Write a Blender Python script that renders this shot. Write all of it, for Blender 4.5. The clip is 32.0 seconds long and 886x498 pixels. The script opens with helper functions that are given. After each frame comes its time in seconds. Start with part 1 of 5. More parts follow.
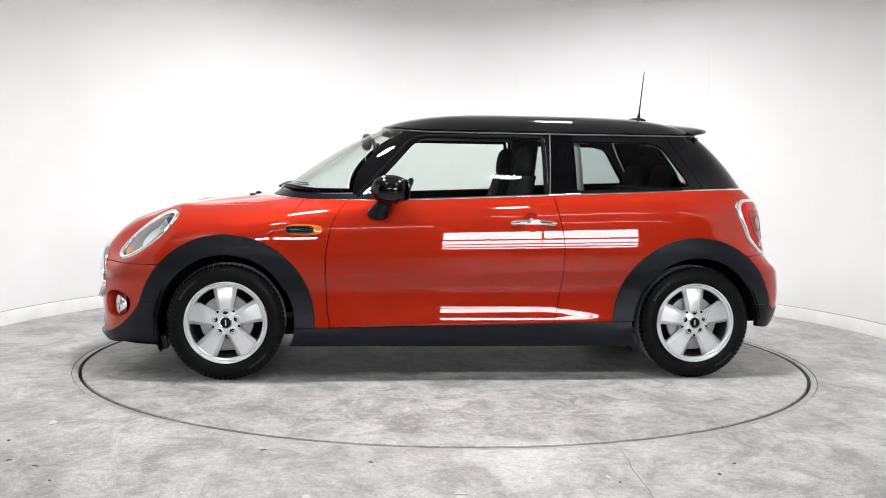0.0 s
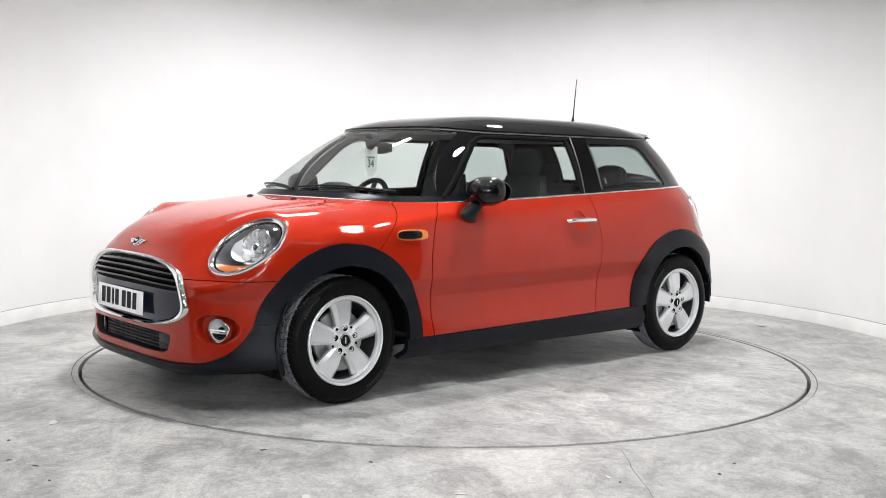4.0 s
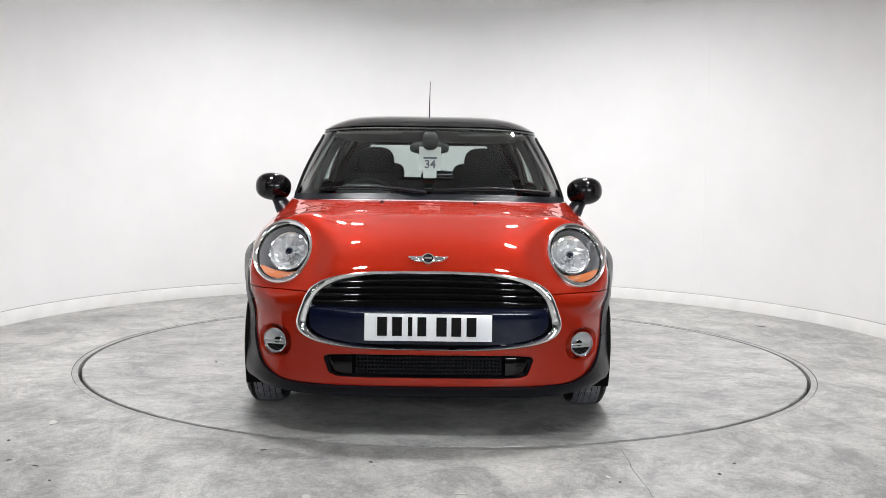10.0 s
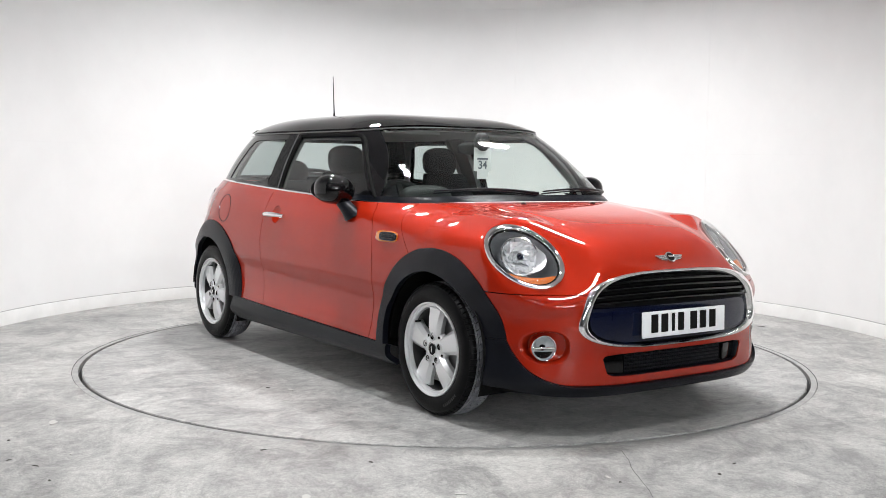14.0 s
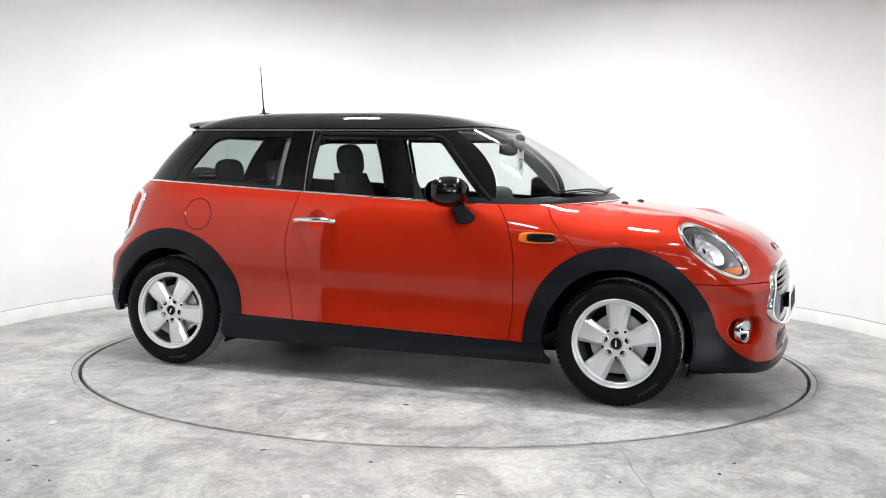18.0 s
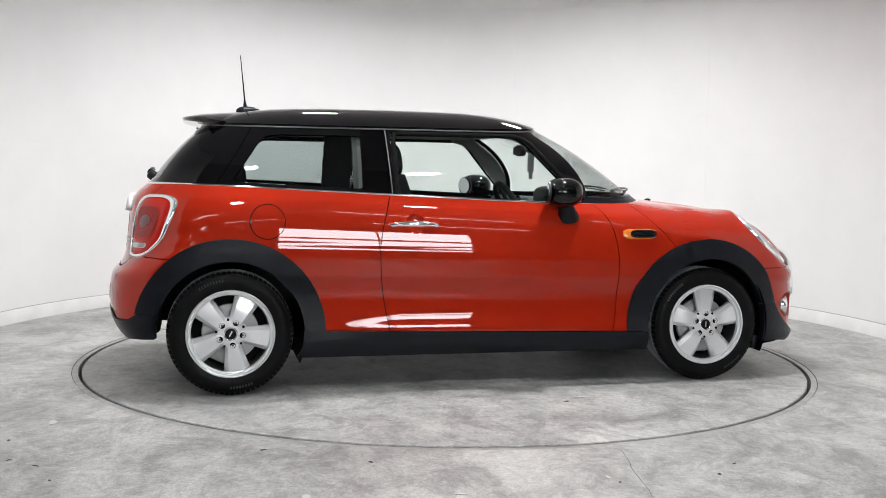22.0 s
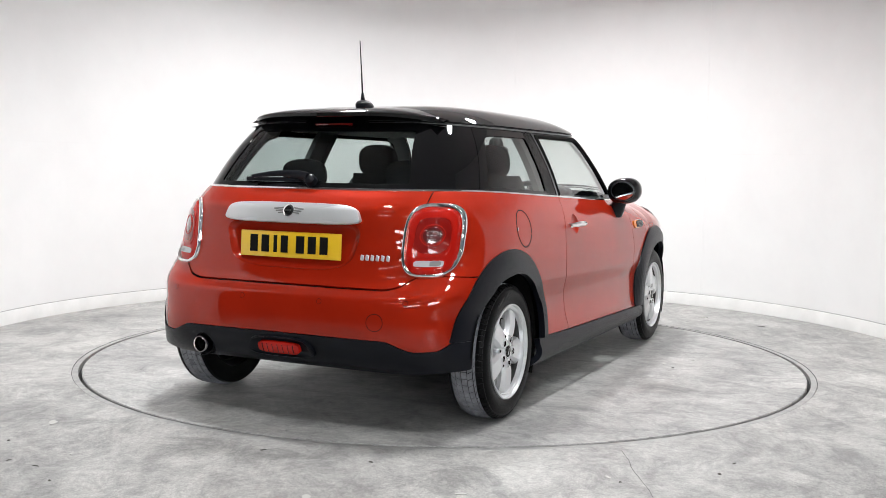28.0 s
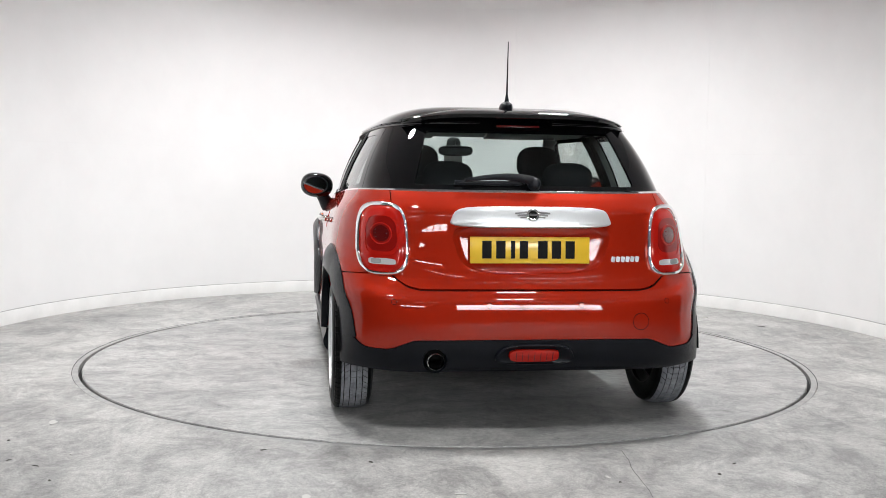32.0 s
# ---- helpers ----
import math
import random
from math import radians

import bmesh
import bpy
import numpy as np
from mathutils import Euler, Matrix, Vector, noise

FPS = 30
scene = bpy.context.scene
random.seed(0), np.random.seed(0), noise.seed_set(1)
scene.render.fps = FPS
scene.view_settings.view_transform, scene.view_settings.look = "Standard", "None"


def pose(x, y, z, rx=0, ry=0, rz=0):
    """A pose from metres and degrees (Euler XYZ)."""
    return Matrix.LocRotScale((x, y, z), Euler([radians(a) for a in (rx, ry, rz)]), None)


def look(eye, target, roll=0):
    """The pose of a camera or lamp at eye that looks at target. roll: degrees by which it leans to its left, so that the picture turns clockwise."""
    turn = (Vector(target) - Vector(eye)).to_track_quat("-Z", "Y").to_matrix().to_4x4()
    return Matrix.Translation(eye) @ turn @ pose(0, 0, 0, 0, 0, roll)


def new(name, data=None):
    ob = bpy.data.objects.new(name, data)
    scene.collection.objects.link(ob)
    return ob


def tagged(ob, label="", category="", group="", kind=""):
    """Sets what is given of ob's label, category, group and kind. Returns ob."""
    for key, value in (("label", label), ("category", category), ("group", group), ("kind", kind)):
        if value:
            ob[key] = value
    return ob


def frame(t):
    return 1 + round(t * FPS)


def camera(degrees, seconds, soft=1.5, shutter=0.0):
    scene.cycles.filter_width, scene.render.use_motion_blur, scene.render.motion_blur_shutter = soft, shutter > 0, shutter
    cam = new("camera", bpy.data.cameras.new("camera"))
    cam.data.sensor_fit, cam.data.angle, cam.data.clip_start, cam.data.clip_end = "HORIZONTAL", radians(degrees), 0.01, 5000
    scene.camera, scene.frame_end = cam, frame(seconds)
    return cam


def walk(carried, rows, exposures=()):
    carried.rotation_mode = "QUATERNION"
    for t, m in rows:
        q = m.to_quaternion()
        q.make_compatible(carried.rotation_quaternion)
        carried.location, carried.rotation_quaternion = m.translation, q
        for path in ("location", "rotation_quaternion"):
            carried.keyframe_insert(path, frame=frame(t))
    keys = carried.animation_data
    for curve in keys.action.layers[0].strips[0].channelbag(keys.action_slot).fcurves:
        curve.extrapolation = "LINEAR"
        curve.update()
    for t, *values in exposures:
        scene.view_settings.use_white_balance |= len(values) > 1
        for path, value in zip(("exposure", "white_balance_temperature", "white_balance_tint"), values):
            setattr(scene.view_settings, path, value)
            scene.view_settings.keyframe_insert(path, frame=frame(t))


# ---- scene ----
from mathutils.bvhtree import BVHTree

# ---- camera: it stands still outside the mouth of the booth ----
CAM_POSE = look((0, -6.185, 1.1206), (-0.01890, 0.0, 0.6370), 0.887)
cam = camera(45.92, 32.0, soft=0.55)
walk(cam, [(0, CAM_POSE), (32, CAM_POSE)],
     exposures=[(0, 0.05), (0.5, -0.02), (1, -0.12), (1.5, -0.05), (2, 0.02), (3, 0.05), (6, -0.08), (7, -0.19), (8, -0.21), (9, -0.20), (10, -0.12), (11, -0.14), (12, -0.27),
                (13, -0.17), (14, -0.02), (17, 0.15), (18, 0.16), (19, 0.13), (20, 0.07), (21, -0.02), (22, -0.17), (23, -0.06), (24, 0.02), (25, 0.12),
                (28, 0.02), (29, -0.05), (30, -0.10), (31, -0.17), (32, -0.10)])

# turntable: steady turn about the world's z axis
TURN_START, TURN_RATE = 186.16, 8.508
CAR_X, CAR_Y = -0.0327, -0.1065      # the car's middle on the table

# ---- light ----
scene.view_settings.exposure = 0.0
world = bpy.data.worlds.new("world")
world.use_nodes = True
scene.world = world
bg = world.node_tree.nodes["Background"]
bg.inputs["Color"].default_value = (0.9, 0.95, 1.0, 1)
bg.inputs["Strength"].default_value = 0.06


def area_lamp(name, m, sx, sy, watts, color=(1.0, 1.0, 1.0)):
    d = bpy.data.lights.new(name, "AREA")
    d.shape, d.size, d.size_y, d.energy, d.color = "ELLIPSE", sx, sy, watts, color
    ob = new(name, d)
    ob.matrix_world = m
    return ob


LAMP_Z = 3.0
LAMPS = [(-1.0, -2.75), (1.0, -2.75), (-1.0, -0.8), (1.0, -0.8), (-0.90, 1.42), (0.90, 1.42)]
for lx, ly in LAMPS:
    area_lamp("ceiling_panel_light", pose(lx, ly, LAMP_Z), 0.30, 0.24, 54 if ly > 0 else (51 if ly > -2 else 21)).data.spread = radians(152)

# ---- materials ----


def mat(name, color, rough=0.5, metal=0.0, coat=0.0, coat_rough=0.03, spec=0.5):
    m = bpy.data.materials.new(name)
    m.use_nodes = True
    b = m.node_tree.nodes["Principled BSDF"]
    b.inputs["Base Color"].default_value = (*color, 1)
    b.inputs["Roughness"].default_value = rough
    b.inputs["Metallic"].default_value = metal
    b.inputs["Coat Weight"].default_value = coat
    b.inputs["Coat Roughness"].default_value = coat_rough
    b.inputs["Specular IOR Level"].default_value = spec
    return m


def bsdf(m):
    return m.node_tree.nodes["Principled BSDF"]


def node(m, kind, **kw):
    n = m.node_tree.nodes.new(kind)
    for k, v in kw.items():
        n.inputs[k].default_value = v
    return n


def wire(m, a, b):
    m.node_tree.links.new(a, b)


def mottle(m, stops, scale, detail=6.0, rough=0.6, bump=0.0, dist=0.0, bump_scale=None):
    """Noise in object space into colour (stops: position, colour), with a fine relief."""
    tc = node(m, "ShaderNodeTexCoord")
    n = node(m, "ShaderNodeTexNoise", Scale=scale, Detail=detail, Roughness=rough, Distortion=dist)
    ramp = node(m, "ShaderNodeValToRGB")
    wire(m, tc.outputs["Object"], n.inputs["Vector"])
    wire(m, n.outputs["Fac"], ramp.inputs["Fac"])
    e = ramp.color_ramp.elements
    while len(e) < len(stops):
        e.new(0.5)
    for q, (p, c) in zip(e, stops):
        q.position, q.color = p, (*c, 1)
    wire(m, ramp.outputs["Color"], bsdf(m).inputs["Base Color"])
    if bump:
        n2 = node(m, "ShaderNodeTexNoise", Scale=bump_scale or scale * 8, Detail=4.0)
        wire(m, tc.outputs["Object"], n2.inputs["Vector"])
        bp = node(m, "ShaderNodeBump", Strength=bump, Distance=0.002)
        wire(m, n2.outputs["Fac"], bp.inputs["Height"])
        wire(m, bp.outputs["Normal"], bsdf(m).inputs["Normal"])
    return m, ramp


def concrete(name, tone, stain=0.6):
    """Worn grey power-floated concrete: broad stains, scuffed patches, trowel marks, fine grit."""
    m = mat(name, tone, 0.5)
    tc = node(m, "ShaderNodeTexCoord")
    layers = ((0.9, 12.0, 0.72, 0.5, (1.2, 1.0, 1.0), 0.0, (0.36, 0.70), (0.66, 1.08)),
              (3.2, 12.0, 0.80, 0.7, (1.4, 1.0, 1.0), 0.3, (0.40, 0.62), (0.56, 1.10)),
              (16.0, 12.0, 0.88, 0.4, (1.3, 1.0, 1.0), -0.3, (0.38, 0.72), (0.60, 1.10)),
              (2.1, 14.0, 0.80, 1.4, (1.5, 1.0, 1.0), 0.2, (0.33, stain), (0.43, 1.0)),
              (2.6, 14.0, 0.86, 0.8, (1.6, 1.0, 1.0), -0.2, (0.54, 1.0), (0.72, 1.26)),
              (55.0, 8.0, 0.8, 0.0, (1.3, 1.0, 1.0), 0.0, (0.36, 0.76), (0.62, 1.10)),
              (170.0, 4.0, 0.7, 0.0, (1.0, 1.0, 1.0), 0.0, (0.34, 0.70), (0.60, 1.14)))
    last, rough_src, grit = None, None, None
    for scale, det, rgh, dist, sc, rot, lo, hi in layers:
        mp = node(m, "ShaderNodeMapping")
        mp.inputs["Scale"].default_value = sc
        mp.inputs["Rotation"].default_value = (0, 0, rot)
        n = node(m, "ShaderNodeTexNoise", Scale=scale, Detail=det, Roughness=rgh, Distortion=dist)
        r = node(m, "ShaderNodeValToRGB")
        for q, (p, c) in zip(r.color_ramp.elements, (lo, hi)):
            q.position, q.color = p, (c, c, c * (1.006 if c < 1 else 0.995), 1)
        wire(m, tc.outputs["Object"], mp.inputs["Vector"])
        wire(m, mp.outputs["Vector"], n.inputs["Vector"])
        wire(m, n.outputs["Fac"], r.inputs["Fac"])
        mx = node(m, "ShaderNodeMix")
        mx.data_type, mx.blend_type = "RGBA", "MULTIPLY"
        mx.inputs[0].default_value = 1.0
        if last is None:
            mx.inputs[6].default_value = (*tone, 1)
        else:
            wire(m, last, mx.inputs[6])
        wire(m, r.outputs["Color"], mx.inputs[7])
        last = mx.outputs[2]
        if scale == 3.2:
            rough_src = n
        grit = n
    wire(m, last, bsdf(m).inputs["Base Color"])
    rr = node(m, "ShaderNodeMapRange")
    rr.inputs["To Min"].default_value, rr.inputs["To Max"].default_value = 0.34, 0.64
    wire(m, rough_src.outputs["Fac"], rr.inputs["Value"])
    wire(m, rr.outputs["Result"], bsdf(m).inputs["Roughness"])
    bp = node(m, "ShaderNodeBump", Strength=0.3, Distance=0.002)
    wire(m, grit.outputs["Fac"], bp.inputs["Height"])
    wire(m, bp.outputs["Normal"], bsdf(m).inputs["Normal"])
    return m


M_FLOOR = concrete("floor_concrete", (0.475, 0.471, 0.465), 0.7)
M_DISC = concrete("disc_concrete", (0.480, 0.478, 0.476), 0.42)
M_WALL = mat("white_wall_paint", (0.82, 0.82, 0.815), 0.55)
mottle(M_WALL, [(0.35, (0.755, 0.755, 0.755)), (0.65, (0.785, 0.785, 0.785))], 2.2, bump=0.08, bump_scale=160.0)
M_SKIRT = mat("white_skirting_paint", (0.76, 0.76, 0.75), 0.4)
mottle(M_SKIRT, [(0.3, (0.66, 0.66, 0.65)), (0.7, (0.76, 0.76, 0.75))], 5.0)
M_JOINT = mat("dark_floor_joint", (0.03, 0.03, 0.03), 0.8)
M_STEEL = mat("grey_steel_ring", (0.33, 0.33, 0.33), 0.45, 0.3)
mottle(M_STEEL, [(0.3, (0.24, 0.24, 0.24)), (0.7, (0.40, 0.40, 0.39))], 14.0)
M_HALL = mat("hall_grey", (0.22, 0.22, 0.225), 0.8)


def glow(name, color, strength):
    m = mat(name, color, 0.6)
    bsdf(m).inputs["Emission Color"].default_value = (*color, 1)
    bsdf(m).inputs["Emission Strength"].default_value = strength
    return m


M_DAY = glow("daylight_pane", (0.95, 0.98, 1.0), 26.0)
M_TUBE = glow("tube_light", (1.0, 0.99, 0.97), 22.0)
M_CEIL = mat("booth_ceiling_grey", (0.5, 0.5, 0.5), 0.8)
M_PAPER = mat("white_paper", (0.80, 0.80, 0.79), 0.7)
M_SCRAP = mat("soiled_paper", (0.5, 0.5, 0.48), 0.8)
M_DEBRIS = mat("dark_debris", (0.06, 0.055, 0.05), 0.8)

M_RED = mat("red_car_paint", (0.335, 0.0165, 0.0046), 0.50, 0.18, 1.0, 0.012, 0.0)
bsdf(M_RED).inputs["Coat IOR"].default_value = 1.45
mottle(M_RED, [(0.4, (0.330, 0.0160, 0.0044)), (0.6, (0.348, 0.0172, 0.0048))], 6.0)
M_BLACK = mat("black_gloss_paint", (0.0025, 0.0025, 0.003), 0.25, 0.0, 1.0, 0.008, 0.0)
bsdf(M_BLACK).inputs["Coat IOR"].default_value = 1.42
M_TRIM = mat("black_textured_plastic", (0.0065, 0.0078, 0.0125), 0.29, 0.0, 0.0, 0.03, 0.20)
mottle(M_TRIM, [(0.35, (0.0034, 0.0041, 0.0068)), (0.65, (0.0056, 0.0066, 0.0104))], 9.0, bump=0.25, bump_scale=900.0)
M_CHROME = mat("chrome", (0.90, 0.90, 0.90), 0.06, 1.0)
M_RAIL = mat("dull_grey_rail", (0.16, 0.16, 0.165), 0.3, 0.6)
M_SATIN = mat("satin_silver", (0.66, 0.67, 0.68), 0.34, 0.45)
M_ALLOY = mat("silver_alloy", (0.74, 0.75, 0.765), 0.30, 0.62, 0.5, 0.06)
M_ROTOR = mat("brake_steel", (0.42, 0.42, 0.43), 0.38, 0.6)
M_RUBBER = mat("tyre_rubber", (0.005, 0.005, 0.0055), 0.36, 0.0, 0.0, 0.03, 0.09)
mottle(M_RUBBER, [(0.3, (0.0035, 0.0035, 0.004)), (0.7, (0.006, 0.006, 0.0065))], 20.0, bump=0.2, bump_scale=500.0)
M_TREAD = mat("dusty_tyre_tread", (0.24, 0.25, 0.275), 0.8)
mottle(M_TREAD, [(0.3, (0.16, 0.165, 0.185)), (0.7, (0.32, 0.33, 0.36))], 30.0)
M_MARK = mat("moulded_rubber", (0.012, 0.012, 0.0125), 0.45)
M_PILLAR = mat("grey_pillar_lining", (0.30, 0.30, 0.295), 0.85)
M_TRIMG = mat("mid_grey_pillar_trim", (0.10, 0.105, 0.10), 0.8)
M_DARK = mat("black_underside", (0.006, 0.006, 0.006), 0.7, spec=0.05)
M_CLOTH = mat("charcoal_seat_cloth", (0.020, 0.020, 0.022), 0.85, spec=0.08)
mottle(M_CLOTH, [(0.35, (0.022, 0.023, 0.025)), (0.65, (0.040, 0.041, 0.044))], 40.0, bump=0.4, bump_scale=900.0)
M_DASH = mat("black_dashboard_plastic", (0.028, 0.030, 0.030), 0.55, spec=0.25)
M_LINER = mat("light_grey_headliner", (0.50, 0.50, 0.485), 0.9)
M_NAVY = mat("dark_navy_gloss", (0.0035, 0.0055, 0.021), 0.2, 0.0, 0.6, 0.03, 0.1)
M_PLATE_W = mat("white_plate", (0.92, 0.93, 0.95), 0.35, 0.0, 0.3)
M_PLATE_Y = mat("yellow_plate", (0.80, 0.50, 0.02), 0.3, 0.0, 0.4)
M_INK = mat("black_ink", (0.006, 0.006, 0.006), 0.5, spec=0.1)
M_GREYINK = mat("grey_ink", (0.12, 0.13, 0.16), 0.5)
M_LENS_R = mat("red_lens", (0.42, 0.011, 0.006), 0.12, 0.0, 0.5, 0.02, 0.1)
M_LENS_M = mat("deep_red_lens", (0.24, 0.007, 0.005), 0.14, 0.0, 0.6, 0.02, 0.1)
M_LENS_D = mat("dark_red_lens", (0.10, 0.006, 0.006), 0.12, 0.0, 1.0, 0.02)
M_AMBER = mat("amber_lens", (0.62, 0.15, 0.008), 0.15, 0.0, 1.0, 0.02)
M_REFL = mat("lamp_reflector", (0.93, 0.94, 0.95), 0.16, 0.55)
M_CLEAR = mat("frosted_clear_lens", (0.50, 0.49, 0.50), 0.15, 0.0, 1.0)
M_GREY = mat("silver_lamp_housing", (0.66, 0.67, 0.68), 0.22, 0.75)
M_BEZEL = mat("grey_lamp_bezel", (0.17, 0.175, 0.185), 0.28, 0.35, 0.3, 0.1)
M_LATT = mat("charcoal_lattice", (0.007, 0.008, 0.012), 0.4, spec=0.25)
M_AMBER_D = mat("smoky_amber_lens", (0.50, 0.13, 0.025), 0.2, 0.0, 1.0, 0.02)
M_BRAKE = mat("brake_disc_steel", (0.11, 0.11, 0.11), 0.42, 0.7)
M_GREYPL = mat("grey_plastic", (0.22, 0.22, 0.22), 0.5)


def glass(name, tint, mixf):
    """Thin sheet glass: tinted see-through with a mirror share by Fresnel."""
    m = bpy.data.materials.new(name)
    m.use_nodes = True
    nt = m.node_tree
    nt.nodes.remove(nt.nodes["Principled BSDF"])
    out = nt.nodes["Material Output"]
    tr = nt.nodes.new("ShaderNodeBsdfTransparent")
    tr.inputs["Color"].default_value = (*tint, 1)
    gl = nt.nodes.new("ShaderNodeBsdfGlossy")
    gl.inputs["Roughness"].default_value = 0.01
    lw = nt.nodes.new("ShaderNodeLayerWeight")
    lw.inputs["Blend"].default_value = 0.5
    pw = nt.nodes.new("ShaderNodeMath")
    pw.operation = "POWER"
    pw.inputs[1].default_value = 3.5
    ad = nt.nodes.new("ShaderNodeMath")
    ad.operation = "MULTIPLY_ADD"
    ad.inputs[1].default_value, ad.inputs[2].default_value = 0.9, mixf
    mx = nt.nodes.new("ShaderNodeMixShader")
    nt.links.new(lw.outputs["Facing"], pw.inputs[0])
    nt.links.new(pw.outputs[0], ad.inputs[0])
    nt.links.new(ad.outputs[0], mx.inputs[0])
    nt.links.new(tr.outputs[0], mx.inputs[1])
    nt.links.new(gl.outputs[0], mx.inputs[2])
    nt.links.new(mx.outputs[0], out.inputs["Surface"])
    return m


M_GLASS = glass("clear_tinted_glass", (0.84, 0.89, 0.87), 0.025)
M_GLASS_D = glass("rear_tinted_glass", (0.60, 0.66, 0.65), 0.025)
M_LENS = glass("clear_lamp_lens", (0.97, 0.98, 0.99), 0.02)
M_MIRROR = mat("mirror_glass", (0.48, 0.50, 0.52), 0.02, 1.0)

# ---- mesh helpers ----


def mesh_of(name, verts, faces, material, smooth=True):
    me = bpy.data.meshes.new(name)
    me.from_pydata([tuple(v) for v in verts], [], faces)
    me.materials.append(material)
    if smooth:
        me.polygons.foreach_set("use_smooth", [True] * len(me.polygons))
    me.update()
    return me


def put(name, me, parent=None, label=""):
    ob = new(name, me)
    ob.parent = parent
    if label:
        ob["label"] = label
    return ob


def part(name, bm, material, parent, label="", smooth=True, crease=40):
    """Links a bmesh as one mesh object under a thing or a part."""
    me = bpy.data.meshes.new(name)
    bmesh.ops.recalc_face_normals(bm, faces=bm.faces)
    bm.to_mesh(me)
    bm.free()
    me.materials.append(material)
    if smooth:
        me.polygons.foreach_set("use_smooth", [True] * len(me.polygons))
        me.set_sharp_from_angle(angle=radians(crease))
    return put(name, me, parent, label)


def box_bm(sx, sy, sz, m=None, bevel=0.0, seg=2):
    bm = bmesh.new()
    bmesh.ops.create_cube(bm, size=1.0)
    bmesh.ops.scale(bm, vec=(sx, sy, sz), verts=bm.verts)
    if bevel:
        bmesh.ops.bevel(bm, geom=bm.edges[:], offset=bevel, segments=seg, profile=0.5, affect="EDGES")
    if m is not None:
        bmesh.ops.transform(bm, matrix=m, verts=bm.verts)
    return bm


def lathe_bm(profile, steps=48, m=None, closed=False, arc=2 * math.pi):
    """Turns (radius, height) pairs about the z axis."""
    bm = bmesh.new()
    full = abs(arc - 2 * math.pi) < 1e-6
    n = steps if full else steps + 1
    rows = [[bm.verts.new((r * math.cos(arc * i / steps), r * math.sin(arc * i / steps), z)) for i in range(n)] for r, z in profile]
    k = len(rows)
    for j in range(k if closed else k - 1):
        a, b = rows[j], rows[(j + 1) % k]
        for i in range(steps):
            i2 = (i + 1) % n
            bm.faces.new((a[i], a[i2], b[i2], b[i]))
    bmesh.ops.remove_doubles(bm, verts=bm.verts, dist=1e-6)
    if m is not None:
        bmesh.ops.transform(bm, matrix=m, verts=bm.verts)
    return bm


def tube_bm(points, radius, closed=False, sides=10, flat=1.0, ups=None):
    """A bar swept along points; radius may be a list; flat squeezes it across the up direction."""
    pts = [Vector(p) for p in points]
    n = len(pts)
    bm = bmesh.new()
    rows = []
    for i, p in enumerate(pts):
        a = pts[(i - 1) % n] if closed or i else p
        b = pts[(i + 1) % n] if closed or i < n - 1 else p
        t = (b - a).normalized()
        up = Vector(ups[i]) if ups is not None else (Vector((0, 0, 1)) if abs(t.z) < 0.95 else Vector((1, 0, 0)))
        s = t.cross(up).normalized()
        u = s.cross(t).normalized()
        r = radius[i] if isinstance(radius, (list, tuple)) else radius
        rows.append([bm.verts.new(p + s * (r * math.cos(2 * math.pi * k / sides)) + u * (r * flat * math.sin(2 * math.pi * k / sides))) for k in range(sides)])
    for j in range(n if closed else n - 1):
        a, b = rows[j], rows[(j + 1) % n]
        for k in range(sides):
            bm.faces.new((a[k], a[(k + 1) % sides], b[(k + 1) % sides], b[k]))
    if not closed:
        bm.faces.new(rows[0])
        bm.faces.new(rows[-1])
    return bm


def prism_bm(outline, depth, m=None, bevel=0.0, seg=2):
    """A flat outline (x, y) raised by depth along z."""
    bm = bmesh.new()
    lo = [bm.verts.new((x, y, 0)) for x, y in outline]
    hi = [bm.verts.new((x, y, depth)) for x, y in outline]
    n = len(lo)
    bm.faces.new(lo[::-1])
    top = bm.faces.new(hi)
    for i in range(n):
        bm.faces.new((lo[i], lo[(i + 1) % n], hi[(i + 1) % n], hi[i]))
    if bevel:
        bmesh.ops.bevel(bm, geom=top.edges[:], offset=bevel, segments=seg, profile=0.5, affect="EDGES")
    if m is not None:
        bmesh.ops.transform(bm, matrix=m, verts=bm.verts)
    return bm


def ellipsoid_bm(rx, ry, rz, m=None, p=2.0, u=28, v=16):
    """A superellipsoid."""
    bm = bmesh.new()
    bmesh.ops.create_uvsphere(bm, u_segments=u, v_segments=v, radius=1.0)
    for q in bm.verts:
        s = (abs(q.co.x) ** p + abs(q.co.y) ** p + abs(q.co.z) ** p) ** (1 / p)
        q.co = Vector((q.co.x * rx, q.co.y * ry, q.co.z * rz)) / s
    if m is not None:
        bmesh.ops.transform(bm, matrix=m, verts=bm.verts)
    return bm


def superoval(a, b, n, count=64, squash=0.0):
    """Points of a rounded box outline of half sizes a, b; squash narrows its top."""
    out = []
    for i in range(count):
        t = 2 * math.pi * i / count
        c, s = math.cos(t), math.sin(t)
        x = a * math.copysign(abs(c) ** (2 / n), c)
        y = b * math.copysign(abs(s) ** (2 / n), s)
        out.append((x * (1 - squash * y / b), y))
    return out


